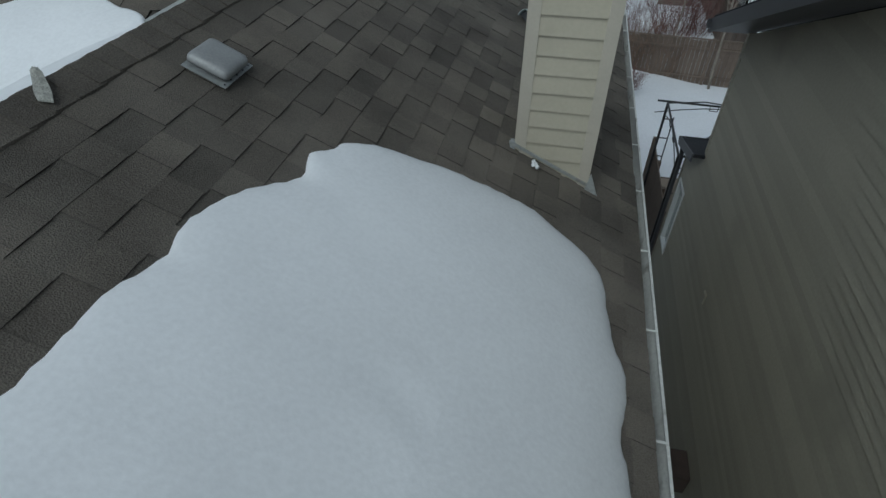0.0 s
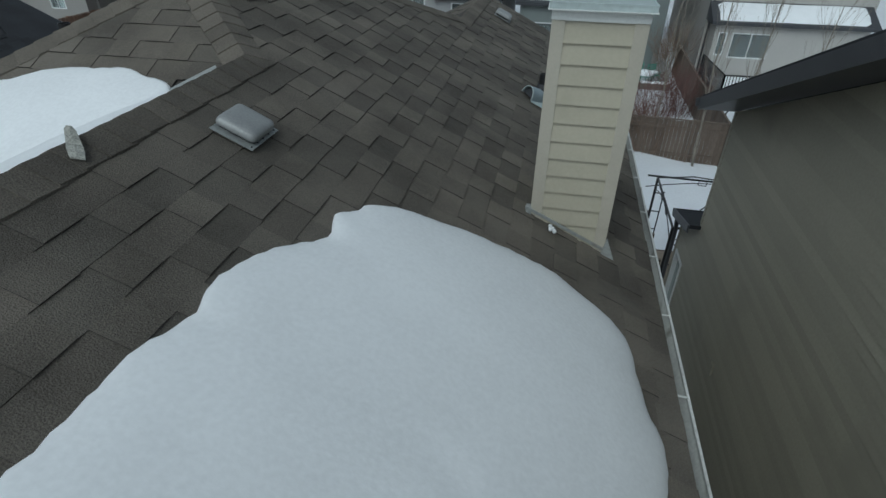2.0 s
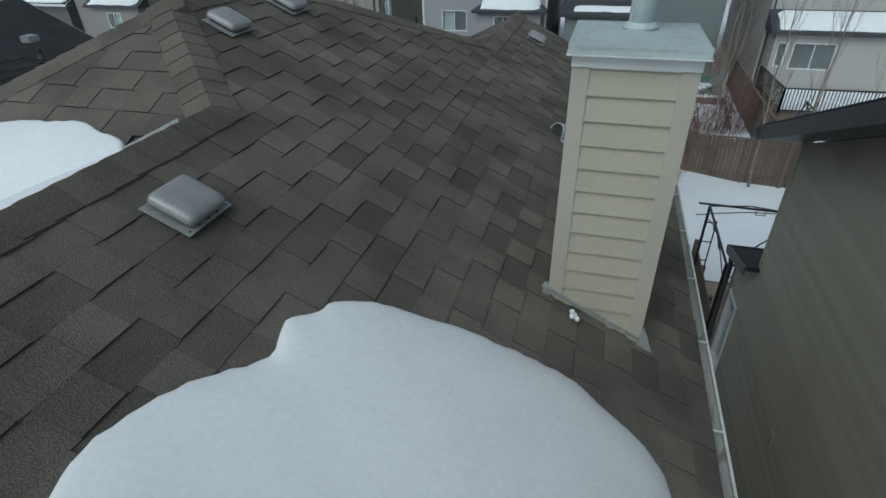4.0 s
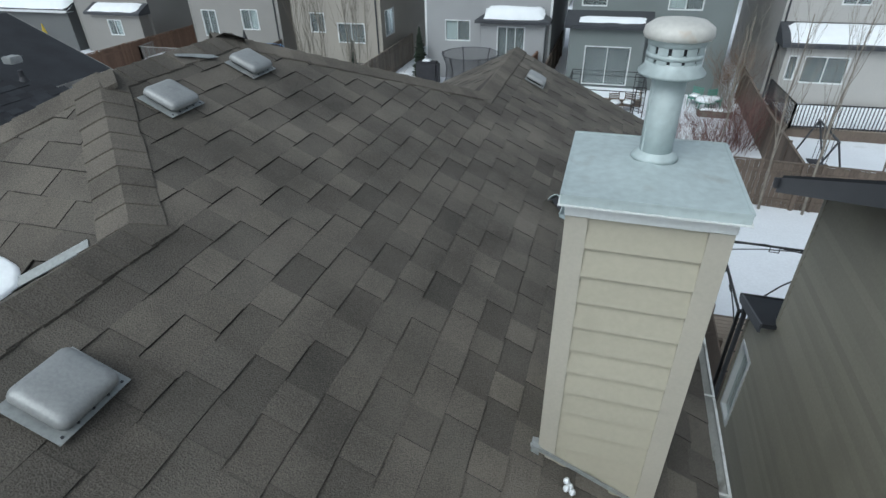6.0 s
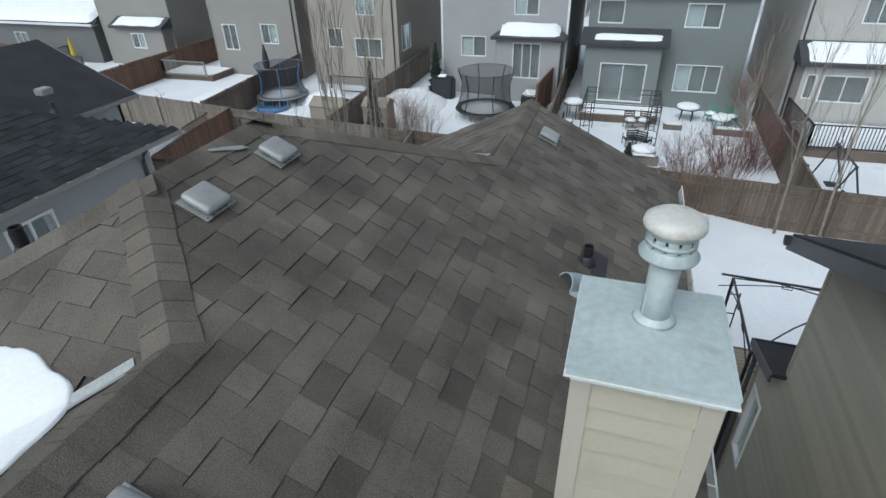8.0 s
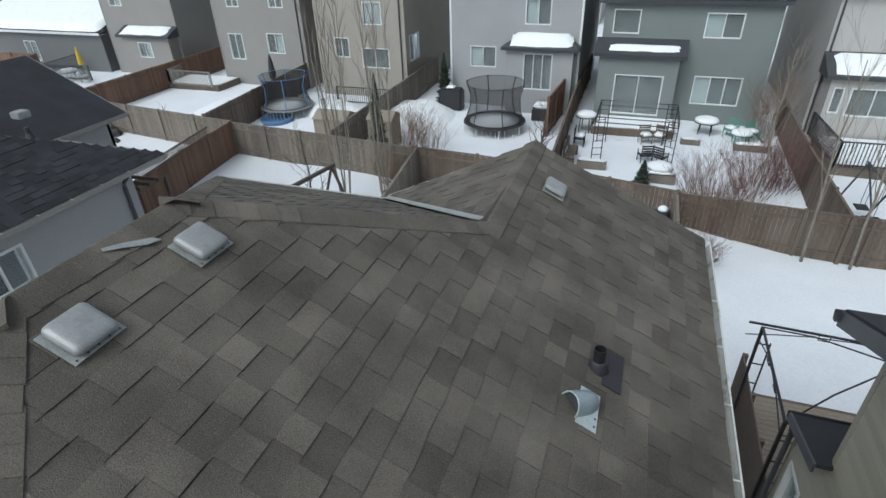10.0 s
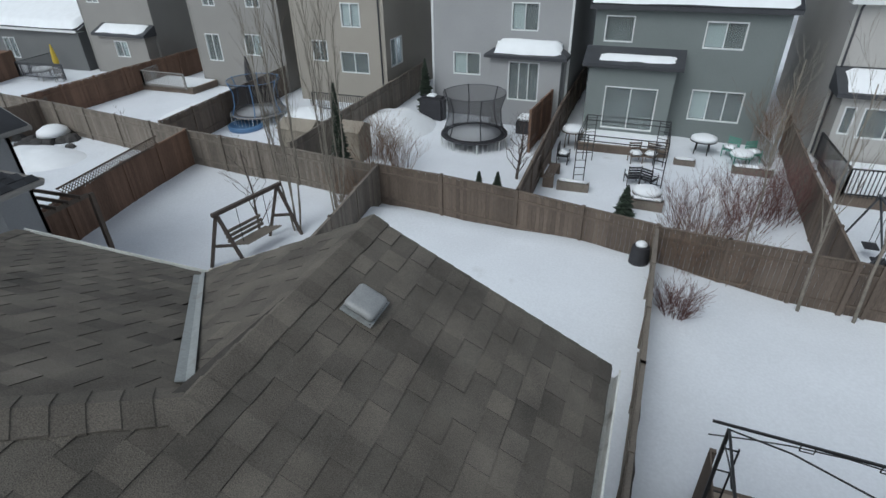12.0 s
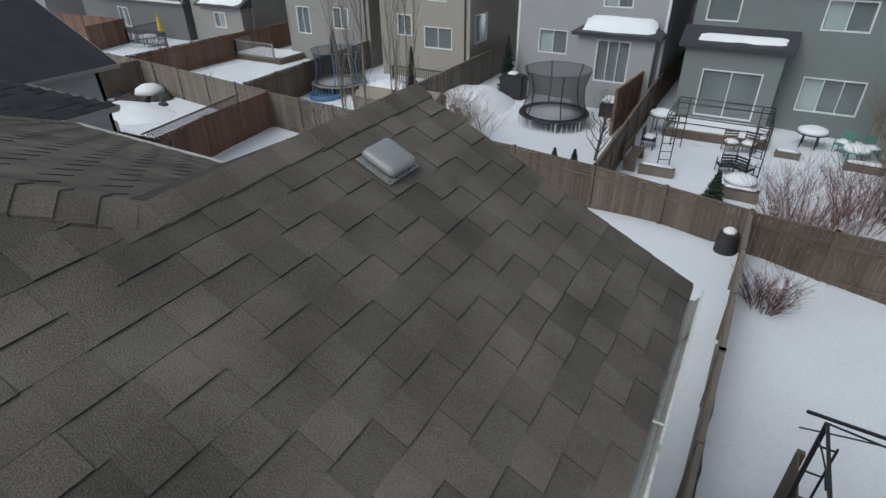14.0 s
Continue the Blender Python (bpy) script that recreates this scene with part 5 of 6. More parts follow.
poplar(-10.6, 20.7, 8.8, 1, 6)
poplar(-9.2, 21.5, 8.6, 2, 5)
bare_tree(-11.6, 19.9, 3.4, 0.05, 21, "small bare tree beside the swing frame", DARK_BARK, 10, 1.0, 3, 0.15)
conifer(-10.9, 24.7, 4.4, 0.55, 3, "slim dark conifer behind the fence")
conifer(-5.15, 25.6, 1.1, 0.28, 4, "tiny dark conifer in the snow")
conifer(-4.43, 25.8, 1.1, 0.30, 5, "tiny dark conifer in the snow")
conifer(0.55, 25.6, 1.35, 0.45, 6, "small spruce dusted with snow")
conifer(-11.3, 34.9, 3.2, 0.6, 8, "dark conifer beside the pale house")
bare_tree(5.7, 21.3, 6.5, 0.05, 31, "slender bare young tree by the fence", BARK, 10, 0.28, 3, 0.3)
bare_tree(7.05, 21.25, 6.8, 0.05, 32, "slender bare young tree by the fence", BARK, 10, 0.28, 3, 0.3)
bare_tree(9.0, 21.6, 6.0, 0.045, 35, "slender bare young tree by the fence", BARK, 10, 0.28, 3, 0.3)
bare_tree(4.6, 24.6, 5.4, 0.04, 36, "slender bare tree in the shrub bed", BARK, 9, 0.3, 3, 0.4)
bare_tree(-4.1, 27.7, 2.6, 0.07, 33, "dark bare fruit tree in the snow", DARK_BARK, 18, 1.1, 3, 0.15)
bare_tree(6.35, 33.4, 4.6, 0.06, 34, "bare tree beside the grey house", BARK, 10, 0.55, 3, 0.25)
bare_tree(-24.2, 25.7, 1.9, 0.04, 37, "bare sapling behind the fence", DARK_BARK, 10, 1.0, 2, 0.3)
shrub(-10.9, 27.4, 1.6, 1.9, 55, 41, "tan bare shrub behind the fence", TAN_TWIG)
shrub(-9.3, 26.9, 1.2, 1.7, 40, 47, "tan bare shrub behind the fence", TAN_TWIG)
shrub(3.2, 25.0, 2.2, 1.8, 80, 42, "large red-twigged bare shrub", RED_TWIG)
shrub(4.9, 26.6, 1.6, 1.9, 60, 48, "dark berry-twigged bare shrub", RED_TWIG)
shrub(6.0, 27.2, 1.3, 2.0, 60, 43, "reddish bare shrub by the fence", RED_TWIG)
shrub(2.38, 19.5, 0.55, 0.95, 60, 44, "low reddish-brown bush in the snow", RED_TWIG, 1.0)
shrub(2.6, 22.15, 1.1, 1.5, 60, 45, "brown twigs leaning against the fence", TAN_TWIG)
shrub(3.9, 22.0, 1.0, 1.4, 45, 49, "brown twigs leaning against the fence", TAN_TWIG)
shrub(-9.6, 22.9, 0.9, 1.6, 40, 46, "brown bare shrub at the fence corner", TAN_TWIG)
shrub(6.4, 33.9, 0.9, 2.6, 50, 50, "dark bare hedge beside the house", TAN_TWIG)
conifer(1.95, 12.7, 0.95, 0.30, 9, "small green shrub beside the gap")


# ---- yard things ----
def trampoline(x, y, r, z, top, frame_mat, label, pad_mat=RUBBER):
    t = thing("trampoline", label, "trampoline", "trampolines")
    n = 28
    ring = lambda rr, zz: [(x + rr * math.cos(2 * math.pi * i / n), y + rr * math.sin(2 * math.pi * i / n), zz) for i in range(n + 1)]
    g = G()
    g.tube(ring(r, z), 0.04, 6)
    part("rim", g, frame_mat, t)
    g = G()
    g.lathe(x, y, [(r - 0.25, z - 0.02), (r - 0.2, z + 0.01), (0.2, z + 0.05), (0.01, z + 0.05)], 28)
    part("mat", g, SNOW, t, "bouncing mat under snow", smooth=True)
    g = G()
    g.lathe(x, y, [(r - 0.28, z), (r - 0.26, z + 0.03), (r + 0.05, z + 0.03), (r + 0.06, z - 0.04), (r - 0.28, z - 0.04)], 28)
    part("pad", g, pad_mat, t)
    for i in range(8):
        a = 2 * math.pi * (i + 0.5) / 8
        g = G()
        g.tube([(x + r * math.cos(a), y + r * math.sin(a), -0.05), (x + r * math.cos(a), y + r * math.sin(a), z)], 0.025, 6)
        part("leg", g, WIN_FRAME if frame_mat is RUBBER else frame_mat, t)
    for i in range(6):
        a = 2 * math.pi * i / 6
        g = G()
        bow = [(r, z), (r * 0.86, z + (top - z) * 0.3), (r * 0.83, z + (top - z) * 0.65), (r * 0.97, top)]
        g.tube([(x + q * math.cos(a), y + q * math.sin(a), zz) for q, zz in bow], 0.03, 6)
        part("net_pole", g, frame_mat, t, "padded net pole")
    g = G()
    g.tube(ring(r * 0.95, top - 0.05), 0.015, 5)
    part("top_rope", g, frame_mat, t)
    g = G()
    prof = [(r * 0.98, z), (r * 0.84, z + (top - z) * 0.3), (r * 0.80, z + (top - z) * 0.65), (r * 0.95, top - 0.05)]
    pts = [p for rr, zz in prof for p in ring(rr, zz)[:n]]
    g.add(pts, [(i * n + j, i * n + (j + 1) % n, (i + 1) * n + (j + 1) % n, (i + 1) * n + j) for i in range(3) for j in range(n)])
    part("net", g, NET, t, "dark see-through safety net", smooth=True)
    g = G()
    for i in range(44):
        a = 2 * math.pi * i / 44
        g.bar((x + (r + 0.07) * math.cos(a), y + (r + 0.07) * math.sin(a), 0.02), (x + (r + 0.07) * math.cos(a), y + (r + 0.07) * math.sin(a), z), 0.012)
    part("skirt_bars", g, WIN_FRAME, t, kind="stuff")


trampoline(-7.2, 31.25, 1.6, 0.6, 2.65, RUBBER, "dark round trampoline with safety net and snow")
trampoline(-20.0, 31.0, 1.5, 0.6, 2.4, BLUE_PLASTIC, "trampoline with blue net poles in the snow", GREIGE_SIDE)


def railing(pts, z0, z1, label, material=BLACK_IRON, step=0.14):
    t = thing("railing", label, "railing", "deck railings")
    for a, b in zip(pts, pts[1:]):
        a, b = Vector((*a, 0)), Vector((*b, 0))
        g = G()
        for z in (z0 + 0.1, z1):
            g.bar(a + Vector((0, 0, z)), b + Vector((0, 0, z)), 0.05)
        part("rail", g, material, t)
        n = max(2, int((b - a).length / step))
        for i in range(n + 1):
            p = a.lerp(b, i / n)
            g = G()
            g.bar(p + Vector((0, 0, z0)), p + Vector((0, 0, z1)), 0.09 if i in (0, n) else 0.03)
            part("post" if i in (0, n) else "baluster", g, material, t)


def deck_box(x0, x1, y0, y1, z, label, snow=True, material=DECK_WOOD, along_x=True):
    t = thing("deck", label, "deck", "yard decks")
    w = 0.14
    span = (y1 - y0) if along_x else (x1 - x0)
    for i in range(int(span / w)):
        g = G()
        if along_x:
            g.box(x0, x1, y0 + i * w, y0 + i * w + w - 0.01, z - 0.03, z)
        else:
            g.box(x0 + i * w, x0 + i * w + w - 0.01, y0, y1, z - 0.03, z)
        part("board", g, material, t)
    g = G()
    g.box(x0 + 0.02, x1 - 0.02, y0 + 0.02, y1 - 0.02, -0.2, z - 0.032)
    part("frame", g, FENCE_B, t)
    if snow:
        snow_slab("deck_snow", t, x0 + 0.1, x1 - 0.1, y0 + 0.1, y1 - 0.05, lambda x, y: z + 0.02, 0.10)
    return t


# deck, screen and canopy frame of the east neighbour
deck_box(2.88, 7.5, 10.1, 14.15, 0.5, "weathered bare timber deck behind the house", snow=False)


def privacy_screen():
    t = thing("privacy_screen", "brown slatted privacy screen on the deck edge", "screen")
    for i in range(32):
        z = 0.12 + i * 0.056
        g = G()
        g.box(2.765, 2.79, 10.2, 13.70, z, z + 0.046)
        part("slat", g, FENCE_B, t)
    for y in (10.2, 11.35, 12.5, 13.66):
        g = G()
        g.box(2.79, 2.87, y - 0.04, y + 0.04, 0, 1.9)
        part("post", g, FENCE_B, t)


privacy_screen()


def canopy_frame():
    t = thing("gazebo_frame", "bare black metal gazebo frame on the deck", "gazebo")
    x0, x1, y0, y1, z = 2.72, 6.0, 10.55, 12.92, 3.20
    for x in (x0, x1):
        for y in (y0, y1):
            g = G()
            g.bar((x, y, 0.5), (x, y, z), 0.05)
            g.bar((x + (0.22 if x == x0 else -0.22), y, 0.5), (x + (0.22 if x == x0 else -0.22), y, z - 0.35), 0.025)
            part("post", g, BLACK_IRON, t)
            for k in range(5):
                r = G()
                zz = 0.8 + k * 0.5
                r.bar((x, y, zz), (x + (0.22 if x == x0 else -0.22), y, zz), 0.02)
                part("rung", r, BLACK_IRON, t)
    for a, b in (((x0 - 0.22, y1 + 0.1), (x1, y1)), ((x0, y0), (x1, y0)), ((x0, y0), (x0, y1)), ((x1, y0), (x1, y1))):
        a, b = Vector((*a, z)), Vector((*b, z))
        g = G()
        g.bar(a, b, 0.035)
        part("top_beam", g, BLACK_IRON, t)
        g = G()
        pts = [a.lerp(b, s) + Vector((0, 0, -0.30 + 0.26 * math.sin(math.pi * s))) for s in (0, 0.15, 0.3, 0.5, 0.7, 0.85, 1)]
        g.tube(pts, 0.012, 5)
        part("arched_rod", g, BLACK_IRON, t)
        for s in (0.36, 0.64):
            g = G()
            c = a.lerp(b, s)
            e = (b - a).normalized() * 0.09
            for p, q in ((c - e, c + e), (c + e, c + e - Vector((0, 0, 0.13))), (c + e - Vector((0, 0, 0.13)), c - e - Vector((0, 0, 0.13))), (c - e - Vector((0, 0, 0.13)), c - e)):
                g.bar(p, q, 0.014)
            part("ornament", g, BLACK_IRON, t)
    mid = Vector(((x0 + x1) / 2, (y0 + y1) / 2, z + 0.55))
    for x in (x0, x1):
        for y in (y0, y1):
            g = G()
            c = Vector((x, y, z))
            g.tube([c, c.lerp(mid, 0.4) + Vector((0, 0, 0.1)), mid], 0.015, 5)
            part("roof_rib", g, BLACK_IRON, t)


canopy_frame()


def yard_lamp(x, y):
    t = thing("garden_lamp", "small dark lamp beside the deck", "lamp")
    g = G()
    g.tube([(x, y, -0.05), (x, y, 0.75)], 0.015, 6)
    part("stake", g, BLACK_IRON, t)
    g = G()
    g.lathe(x, y, [(0.05, 0.62), (0.11, 0.70), (0.11, 0.80), (0.03, 0.88)], 12)
    part("head", g, RUBBER, t, smooth=True)


yard_lamp(2.6, 13.2)

# composter with a cap of snow
CBX, CBY = 1.28, 21.75
bn = thing("composter", "black plastic composter with snow on its lid", "composter")
g = G()
g.lathe(CBX, CBY, [(0.31, 0.2), (0.30, 0.6), (0.27, 0.98), (0.24, 1.02)], 16)
part("drum", g, RUBBER, bn, smooth=True)
g = G()
g.lathe(CBX, CBY, [(0.26, 1.0), (0.25, 1.07), (0.13, 1.12), (0.01, 1.13)], 16)
part("lid", g, RUBBER, bn)
g = G()
g.lathe(CBX, CBY, [(0.18, 1.09), (0.17, 1.17), (0.09, 1.23), (0.01, 1.24)], 14)
part("snow_cap", g, SNOW, bn, smooth=True)

# swing frame
sw = thing("garden_swing", "weathered timber A-frame garden swing", "swing")
NEAR_TOP, FAR_TOP = Vector((-11.25, 17.75, 2.0)), Vector((-10.75, 20.2, 2.0))
across = Vector((0.72, 0.35, 0))
for c in (NEAR_TOP, FAR_TOP):
    for sgn in (-1, 1):
        g = G()
        g.bar(c + across * (0.75 * sgn) + Vector((0, 0, -2.1)), c, 0.10)
        part("leg", g, DARK_BARK, sw)
    g = G()
    g.bar(c + across * -0.42 + Vector((0, 0, -1.15)), c + across * 0.42 + Vector((0, 0, -1.15)), 0.08)
    part("cross_tie", g, DARK_BARK, sw)
g = G()
g.bar(NEAR_TOP + (NEAR_TOP - FAR_TOP) * 0.06, FAR_TOP + (FAR_TOP - NEAR_TOP) * 0.06, 0.12)
part("beam", g, DARK_BARK, sw)
for k in (0.3, 0.75):
    g = G()
    c = NEAR_TOP.lerp(FAR_TOP, k)
    g.tube([c, c + Vector((0, 0, -1.35))], 0.012, 5)
    part("chain", g, BLACK_IRON, sw)
for k in range(5):
    g = G()
    off = across * (-0.3 + 0.15 * k) + Vector((0, 0, -1.38))
    g.bar(NEAR_TOP.lerp(FAR_TOP, 0.22) + off, NEAR_TOP.lerp(FAR_TOP, 0.82) + off, 0.10, 0.03)
    part("seat_slat", g, FENCE_W, sw)
for k in range(3):
    g = G()
    off = across * (-0.42 - 0.03 * k) + Vector((0, 0, -1.25 + 0.16 * k))
    g.bar(NEAR_TOP.lerp(FAR_TOP, 0.22) + off, NEAR_TOP.lerp(FAR_TOP, 0.82) + off, 0.03, 0.11)
    part("back_slat", g, FENCE_W, sw)

# timber pergola and lattice in the west yard
pg = thing("pergola", "dark timber pergola beside the side fence", "pergola")
for x, y in ((-20.2, 17.2), (-15.95, 17.3), (-20.2, 13.5), (-15.95, 13.5)):
    g = G()
    g.bar((x, y, -0.1), (x, y, 2.2), 0.14)
    part("post", g, FENCE_B, pg)
for i in range(9):
    g = G()
    y = 13.4 + i * 0.42
    g.bar((-20.6, y - 0.2, 2.27), (-15.8, y + 0.1, 2.27), 0.05, 0.12)
    part("rafter", g, FENCE_B, pg)
for x in (-20.2, -15.95):
    g = G()
    g.bar((x, 13.0, 2.18), (x, 17.2, 2.18), 0.06, 0.14)
    part("beam", g, FENCE_B, pg)
deck_box(-20.6, -15.9, 12.9, 17.1, 0.25, "brown bare timber deck under the pergola", snow=False, material=FENCE_B)
lt = thing("lattice_panel", "dark lattice topping along the side fence", "lattice")
for k in range(2):
    g = G()
    for i in range(36):
        a = Vector((-18.57 + 0.93 * i / 36, 22.6 - 5.1 * i / 36, 1.74 if k else 2.07))
        b = a + Vector((0.08, -0.33, 0.35 if k else -0.35))
        g.bar(a, b, 0.022)
    part("slats", g, FENCE_B, lt, kind="stuff")
g = G()
for z in (1.75, 2.09):
    g.bar((-18.57, 22.6, z), (-17.6, 17.3, z), 0.05)
part("rail", g, FENCE_B, lt)
railing([(-27.8, 20.0), (-23.6, 19.8)], 0.1, 0.9, "grey deck railing in the west yard", GREIGE_SIDE, 0.2)
# rock pile with snow
rk = thing("rock_pile", "dark landscaping rocks with a snow cap", "rocks")
rnd = random.Random(9)
for i in range(26):
    g = G()
    a, q = rnd.uniform(0, 6.28), 2.0 * math.sqrt(rnd.random())
    rx, ry, rs = -28.6 + q * math.cos(a), 24.2 + 0.7 * q * math.sin(a), rnd.uniform(0.25, 0.5)
    g.lathe(rx, ry, [(rs * 0.9, -0.05), (rs, rs * 0.3), (rs * 0.7, rs * 0.75), (rs * 0.2, rs * 0.9)], 7)
    part("rock", g, MULCH, rk)
g = G()
g.lathe(-28.5, 24.8, [(0.8, 0.35), (0.72, 0.6), (0.4, 0.78), (0.02, 0.82)], 16)
part("snow_cap", g, SNOW, rk, smooth=True)

# sheds behind the fence
for x0, x1, y0, y1, zz in ((-15.7, -13.9, 26.9, 28.3, 1.6), (-12.7, -11.4, 27.1, 28.3, 1.75)):
    sh = thing("shed", "low tan plastic garden shed", "shed", "garden sheds")
    g = G()
    g.box(x0, x1, y0, y1, -0.1, zz - 0.25)
    part("body", g, TAN_SHED, sh, bevel=0.03)
    g = G()
    g.poly([(x0 - 0.06, y0 - 0.06, zz - 0.27), (x0 - 0.06, (y0 + y1) / 2, zz + 0.1), (x0 - 0.06, y1 + 0.06, zz - 0.27)], (x1 - x0 + 0.12, 0, 0))
    part("roof", g, TAN_SHED, sh, bevel=0.02)
    g = G()
    g.box((x0 + x1) / 2 - 0.35, (x0 + x1) / 2 + 0.35, y0 - 0.03, y0 - 0.005, 0.1, zz - 0.4)
    part("door", g, TAN_SHED, sh, bevel=0.008)


def heap(x, y, rx, ry, h, seed, label="heap of shovelled snow"):
    g = G()
    n, rows = 28, 7
    for k in range(rows + 1):
        s = k / rows
        for i in range(n):
            a = 2 * math.pi * i / n
            q = (1 - s) * (1 + 0.15 * noise.noise((math.cos(a) * 1.5, math.sin(a) * 1.5, seed)))
            px, py = x + rx * q * math.cos(a), y + ry * q * math.sin(a)
            g.v.append((px, py, -0.05 + (h + 0.05) * (1 - (1 - s) ** 2) * (1 + 0.18 * noise.noise((px, py, seed)))))
    g.f = [(k * n + i, k * n + (i + 1) % n, (k + 1) * n + (i + 1) % n, (k + 1) * n + i) for k in range(rows) for i in range(n)]
    tagged(part("snow_heap", g, SNOW, smooth=True), label, "snow", "snow heaps")


heap(-12.2, 32.2, 2.4, 3.0, 0.95, 3, "large heap of shovelled snow")
heap(-17.6, 32.0, 2.3, 1.6, 0.7, 4)
heap(-16.6, 30.2, 1.2, 1.0, 0.6, 8)
heap(-25.0, 31.5, 1.6, 3.0, 0.35, 5)
heap(4.6, 28.6, 1.6, 1.6, 0.3, 6)
heap(-27.0, 22.5, 3.0, 2.0, 0.45, 7)

# barbecue, orange panel, cushion box by the pale house
bq = thing("barbecue", "covered black barbecue with a little snow", "barbecue")
g = G()
g.box(-11.3, -9.9, 33.9, 34.6, 0.0, 1.35)
part("cover", g, RUBBER, bq, bevel=0.12)
g = G()
g.box(-10.9, -10.4, 34.0, 34.5, 1.33, 1.45)
part("snow_cap", g, SNOW, bq, bevel=0.05)
fence([(-4.35, 30.9), (-4.1, 34.6)], FENCE_R, "orange-brown privacy fence beside the patio", top=2.1)
bx = thing("deck_box", "dark storage box with snow on top", "box")
g = G()
g.box(-5.6, -4.6, 33.3, 34.2, 0, 0.7)
part("body", g, RUBBER, bx, bevel=0.04)
g = G()
g.box(-5.55, -4.65, 33.35, 34.15, 0.7, 0.95)
part("snow_cap", g, SNOW, bx, bevel=0.1)


# grey house yard: arbour, patio furniture under snow
def snowy_chair(x, y, ang, material, seed):
    t = thing("patio_chair", "patio chair with snow piled on its seat", "chair", "patio chairs")
    m = pose(x, y, 0, 0, 0, ang)
    for u in (-0.26, 0.26):
        for v in (-0.24, 0.24):
            g = G()
            g.bar(m @ Vector((u, v, 0)), m @ Vector((u, v, 0.62 if v < 0 else 0.95)), 0.04)
            part("leg", g, material, t)
    g = G()
    g.box(-0.28, 0.28, -0.27, 0.27, 0.40, 0.44, m)
    part("seat", g, material, t)
    for k in range(4):
        g = G()
        g.box(-0.26, 0.26, 0.23, 0.26, 0.52 + k * 0.11, 0.59 + k * 0.11, m)
        part("back_slat", g, material, t)
    g = G()
    g.box(-0.25, 0.25, -0.25, 0.22, 0.44, 0.62, m)
    part("snow_cap", g, SNOW, t, bevel=0.07, smooth=True)


def snowy_table(x, y, r, z, material, label, legs=True):
    t = thing("patio_table", label, "table", "patio tables")
    g = G()
    g.lathe(x, y, [(r, z - 0.04), (r, z)], 20)
    part("top", g, material, t)
    for k in range(4):
        a = k * math.pi / 2 + 0.6
        g = G()
        g.bar((x + 0.7 * r * math.cos(a), y + 0.7 * r * math.sin(a), -0.05), (x + 0.6 * r * math.cos(a), y + 0.6 * r * math.sin(a), z - 0.03), 0.035)
        part("leg", g, material, t)
    g = G()
    g.lathe(x, y, [(r * 0.97, z), (r * 0.93, z + 0.12), (r * 0.6, z + 0.2), (0.02, z + 0.22)], 20)
    part("snow_cap", g, SNOW, t, smooth=True)


deck_box(-2.2, 1.9, 32.0, 34.15, 0.45, "snow-covered timber landing at the patio door")
ar = thing("arbour", "black wrought-iron arbour with scrolled panels", "arbour")
for x in (-1.75, 1.75):
    for y in (28.2, 30.9):
        for dx in (0, 0.42):
            g = G()
            sx = x + (dx if x < 0 else -dx)
            g.bar((sx, y, -0.1), (sx, y, 2.15), 0.04)
            part("post", g, BLACK_IRON, ar)
        for k in range(6):
            g = G()
            zz = 0.35 + k * 0.33
            g.bar((x, y, zz), (x + (0.42 if x < 0 else -0.42), y, zz + 0.06), 0.022)
            part("scroll_bar", g, BLACK_IRON, ar)
for a, b in (((-1.75, 28.2), (1.75, 28.2)), ((-1.75, 30.9), (1.75, 30.9)), ((-1.75, 28.2), (-1.75, 30.9)), ((1.75, 28.2), (1.75, 30.9))):
    g = G()
    for zz in (1.92, 2.15):
        g.bar((*a, zz), (*b, zz), 0.035)
    part("top_rail", g, BLACK_IRON, ar)
snowy_chair(0.6, 28.7, 200, RUBBER, 1)
snowy_chair(1.25, 28.6, 150, RUBBER, 2)
snowy_chair(0.55, 31.2, 20, FENCE_B, 3)
snowy_chair(1.2, 31.3, -15, FENCE_B, 4)
snowy_chair(-2.55, 30.2, 90, BLACK_IRON, 5)
snowy_chair(5.5, 33.0, 30, GREEN_PLASTIC, 6)
snowy_chair(4.6, 33.3, -30, GREEN_PLASTIC, 7)
snowy_table(1.25, 27.1, 0.55, 0.5, FENCE_B, "low round table under snow")
snowy_table(3.4, 33.3, 0.6, 0.75, BLACK_IRON, "round patio table capped with snow")
snowy_table(4.95, 32.2, 0.5, 0.6, GREEN_PLASTIC, "green plastic table capped with snow")
snowy_table(-2.5, 32.3, 0.55, 0.9, FENCE_B, "timber planter table capped with snow")
be = thing("garden_bench", "dark slatted garden bench in the snow", "bench")
for k in range(4):
    g = G()
    g.box(-2.9 + k * 0.11, -2.81 + k * 0.11, 27.3, 29.0, 0.42, 0.46)
    part("seat_slat", g, FENCE_B, be)
for y in (27.4, 28.9):
    g = G()
    g.box(-2.9, -2.45, y - 0.04, y + 0.04, -0.05, 0.44)
    g.box(-2.95, -2.88, y - 0.04, y + 0.04, 0.4, 0.95)
    part("leg_frame", g, FENCE_B, be)
for z in (0.6, 0.75, 0.9):
    g = G()
    g.box(-2.96, -2.92, 27.3, 29.0, z - 0.04, z + 0.04)
    part("back_slat", g, FENCE_B, be)
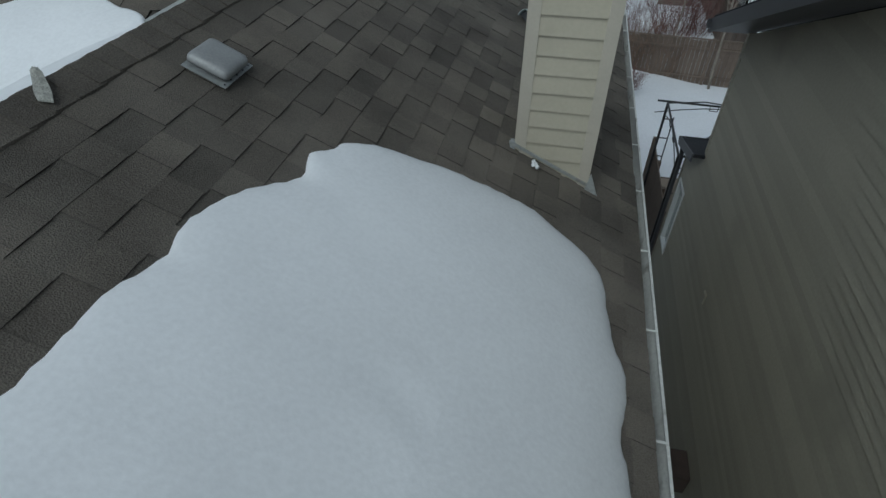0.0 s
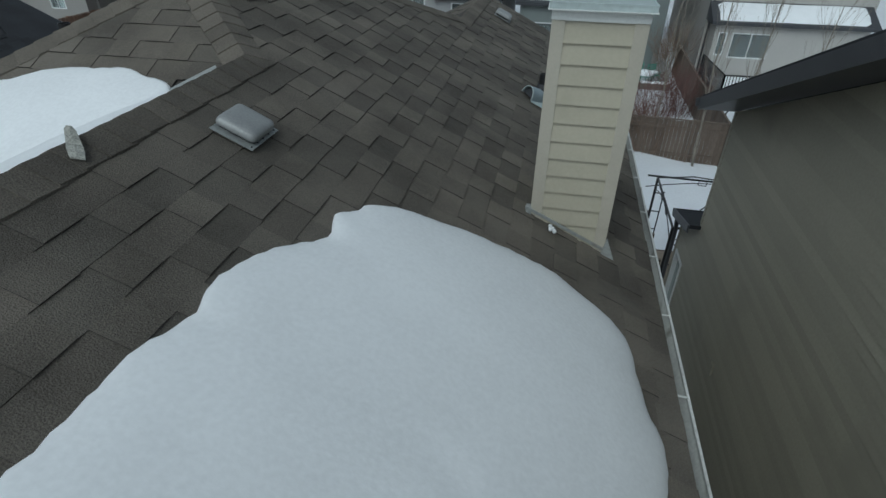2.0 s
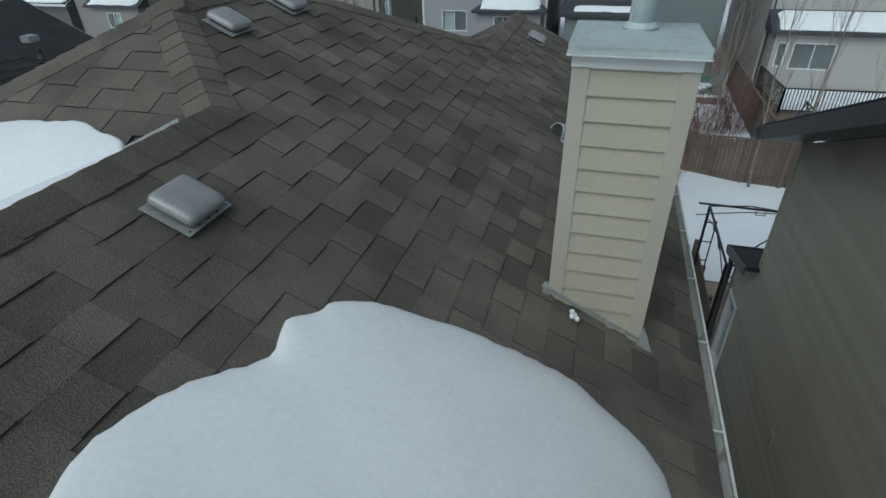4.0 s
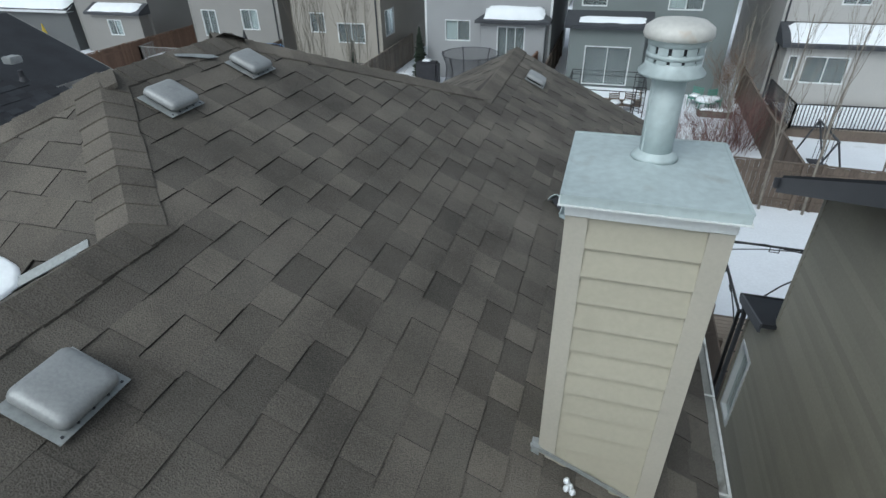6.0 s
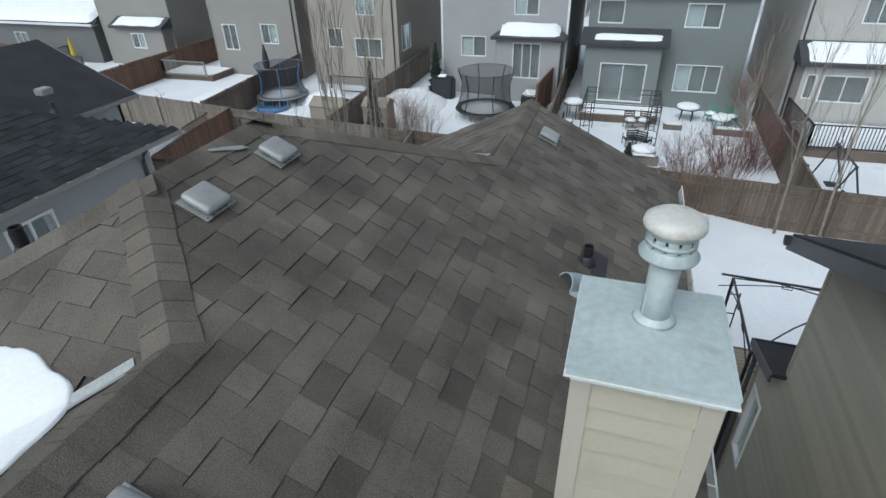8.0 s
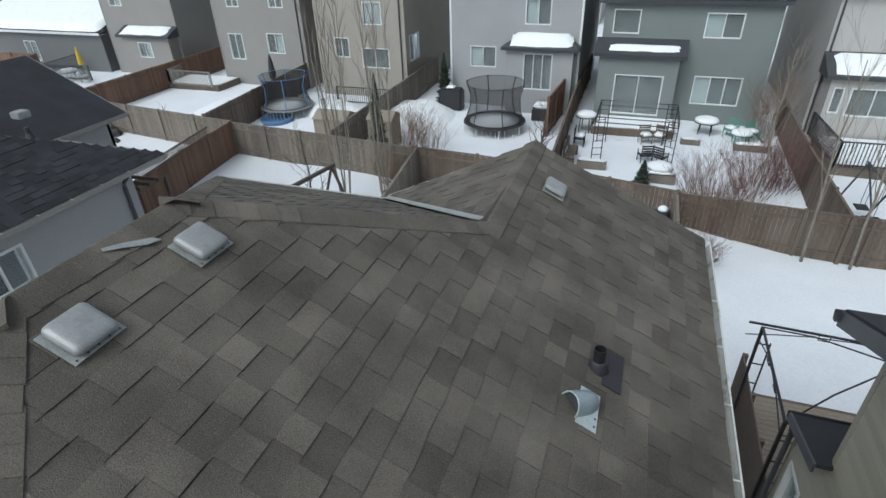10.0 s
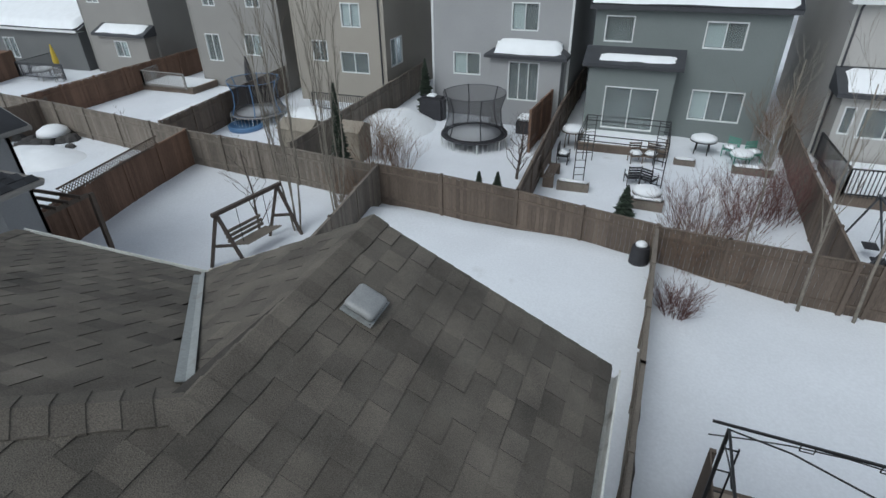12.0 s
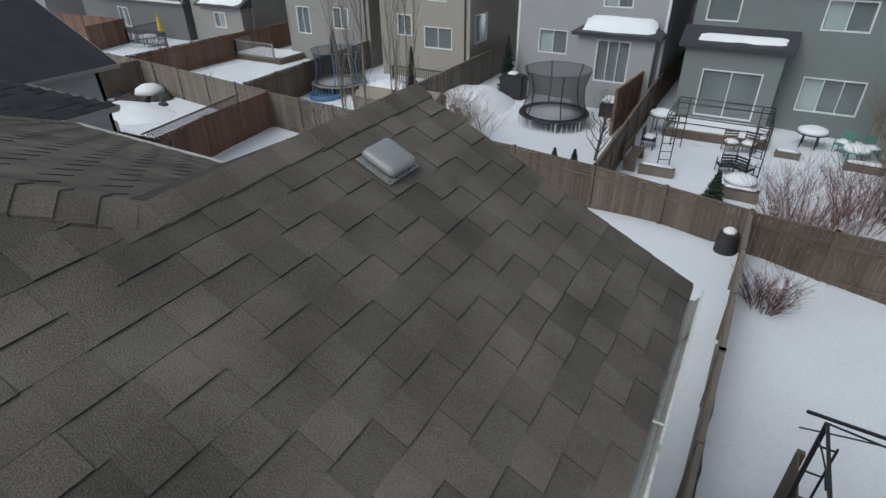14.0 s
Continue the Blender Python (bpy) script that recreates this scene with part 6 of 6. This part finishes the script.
for x0, x1, y0, y1, zz in ((-2.3, -1.0, 27.3, 27.6, 0.35), (2.2, 3.1, 31.3, 31.7, 0.35), (4.6, 6.2, 31.2, 31.6, 0.35), (0.7, 1.9, 26.4, 26.8, 0.4)):
    pb = thing("planter_box", "low timber planter box filled with snow", "planter", "planter boxes")
    g = G()
    g.box(x0, x1, y0, y1, -0.05, zz)
    part("box", g, FENCE_W, pb, bevel=0.01)
    g = G()
    g.box(x0 + 0.04, x1 - 0.04, y0 + 0.04, y1 - 0.04, zz - 0.02, zz + 0.1)
    part("snow_cap", g, SNOW, pb, bevel=0.06, smooth=True)
railing([(5.6, 34.8), (6.1, 31.8)], 0.1, 1.15, "grey deck railing beside the house", GREIGE_SIDE)

# decks and yards further off
deck_box(8.1, 15.5, 29.2, 33.0, 0.55, "snow-covered raised deck of the off-white house")
railing([(7.95, 33.2), (8.15, 29.1), (15.5, 29.5)], 0.5, 1.6, "black metal deck railing")
ss = thing("swing_set", "dark metal swing set in the snow", "swing set")
for y in (23.6, 26.0):
    for dx in (-0.7, 0.7):
        g = G()
        g.tube([(8.2 + dx, y, -0.05), (8.2, y, 1.9)], 0.035, 6)
        part("leg", g, DARK_METAL, ss)
g = G()
g.tube([(8.2, 23.5, 1.9), (8.2, 26.1, 1.9)], 0.04, 6)
part("bar", g, DARK_METAL, ss)
for y in (24.2, 25.2):
    g = G()
    g.tube([(8.2, y - 0.2, 1.9), (8.2, y - 0.2, 0.5), (8.2, y + 0.2, 0.5), (8.2, y + 0.2, 1.9)], 0.012, 5)
    part("swing_rope", g, DARK_METAL, ss)
    g = G()
    g.box(8.0, 8.4, y - 0.22, y + 0.22, 0.47, 0.52)
    part("swing_seat", g, RUBBER, ss)
deck_box(-32.0, -27.6, 34.0, 36.4, 0.5, "snow-covered small rear deck")
railing([(-32.0, 35.9), (-31.6, 33.9), (-28.0, 33.9)], 0.4, 1.4, "grey deck railing of the greige house", GREIGE_SIDE)
railing([(-43.2, 36.4), (-42.6, 33.0), (-38.5, 33.4)], 0.4, 1.45, "dark deck railing far off", DARK_METAL)
fence([(-52.0, 33.5), (-44.5, 34.2), (-43.5, 30.5)], FENCE_R, "orange-stained board fence far off", top=1.9)
um = thing("parasol", "closed yellow patio parasol", "parasol")
g = G()
g.tube([(-40.6, 34.6, 0), (-40.6, 34.6, 2.5)], 0.025, 6)
part("pole", g, DARK_METAL, um)
g = G()
g.lathe(-40.6, 34.6, [(0.16, 1.1), (0.2, 1.3), (0.13, 2.0), (0.03, 2.5)], 12)
part("canopy", g, YELLOW, um)
um2 = thing("parasol", "closed dark patio parasol", "parasol")
g = G()
g.tube([(-23.9, 35.3, 0), (-23.9, 35.3, 2.5)], 0.025, 6)
part("pole", g, DARK_METAL, um2)
g = G()
g.lathe(-23.9, 35.3, [(0.2, 0.9), (0.25, 1.2), (0.15, 2.0), (0.03, 2.5)], 12)
part("canopy", g, RUBBER, um2)
snowy_table(-41.5, 34.0, 0.7, 0.75, GREIGE_SIDE, "round patio table capped with snow")
snowy_chair(-39.8, 33.9, 40, GREIGE_SIDE, 9)
g = G()
g.lathe(-19.9, 29.6, [(0.9, -0.05), (0.95, 0.25), (0.85, 0.3), (0.8, 0.12), (0.01, 0.1)], 18)
tagged(part("paddling_pool", g, BLUE_PLASTIC, smooth=True), "blue plastic paddling pool in the snow", "pool")
railing([(-17.9, 33.4), (-14.2, 33.4)], 0.2, 1.2, "black deck railing at the beige house")
g = G()
for i in range(60):
    yy = 10.0 + i * 0.10
    lift = 0.46 * max(0, (yy - 12) / 7)
    mid = 1.70 + 0.03 * noise.noise((yy * 1.3, 0, 5))
    half = 0.05 + 0.04 * noise.noise((yy * 2.1, 4, 5))
    for k in (-1, -0.4, 0.4, 1):
        g.v.append((mid + k * half, yy, 0.11 + lift + (0.05 if abs(k) < 1 else 0) + 0.05 * noise.noise((yy * 4, k, 2))))
g.f = [(4 * i + j, 4 * i + j + 1, 4 * i + 5 + j, 4 * i + 4 + j) for i in range(59) for j in range(3)]
tagged(part("soil_strip", g, SOIL, kind="structure"), "bare wet soil strip along the fence foot", "ground")


# ---- shingle courses ----
shingle_plane(EAST, "roof_east", "brown-grey laminated asphalt shingles, large east slope", 11, lambda u, w: 3.0 < u < 6.4 and 1.0 < w < 2.9, first=0.136, phase=3.522 - PERIOD * 7.5)
shingle_plane(SOUTH_P, "roof_south", "brown-grey laminated asphalt shingles, south hip", 12)
shingle_plane(NORTH_P, "roof_north", "brown-grey laminated asphalt shingles, north hip", 13)
shingle_plane(WEST_P, "roof_west", "brown-grey laminated asphalt shingles, west slope", 14)
shingle_plane(SWING_W, "roof_wing_south", "brown-grey laminated asphalt shingles, south wing", 15)
shingle_plane(NWING_W, "roof_wing_north", "brown-grey laminated asphalt shingles, north wing", 16)
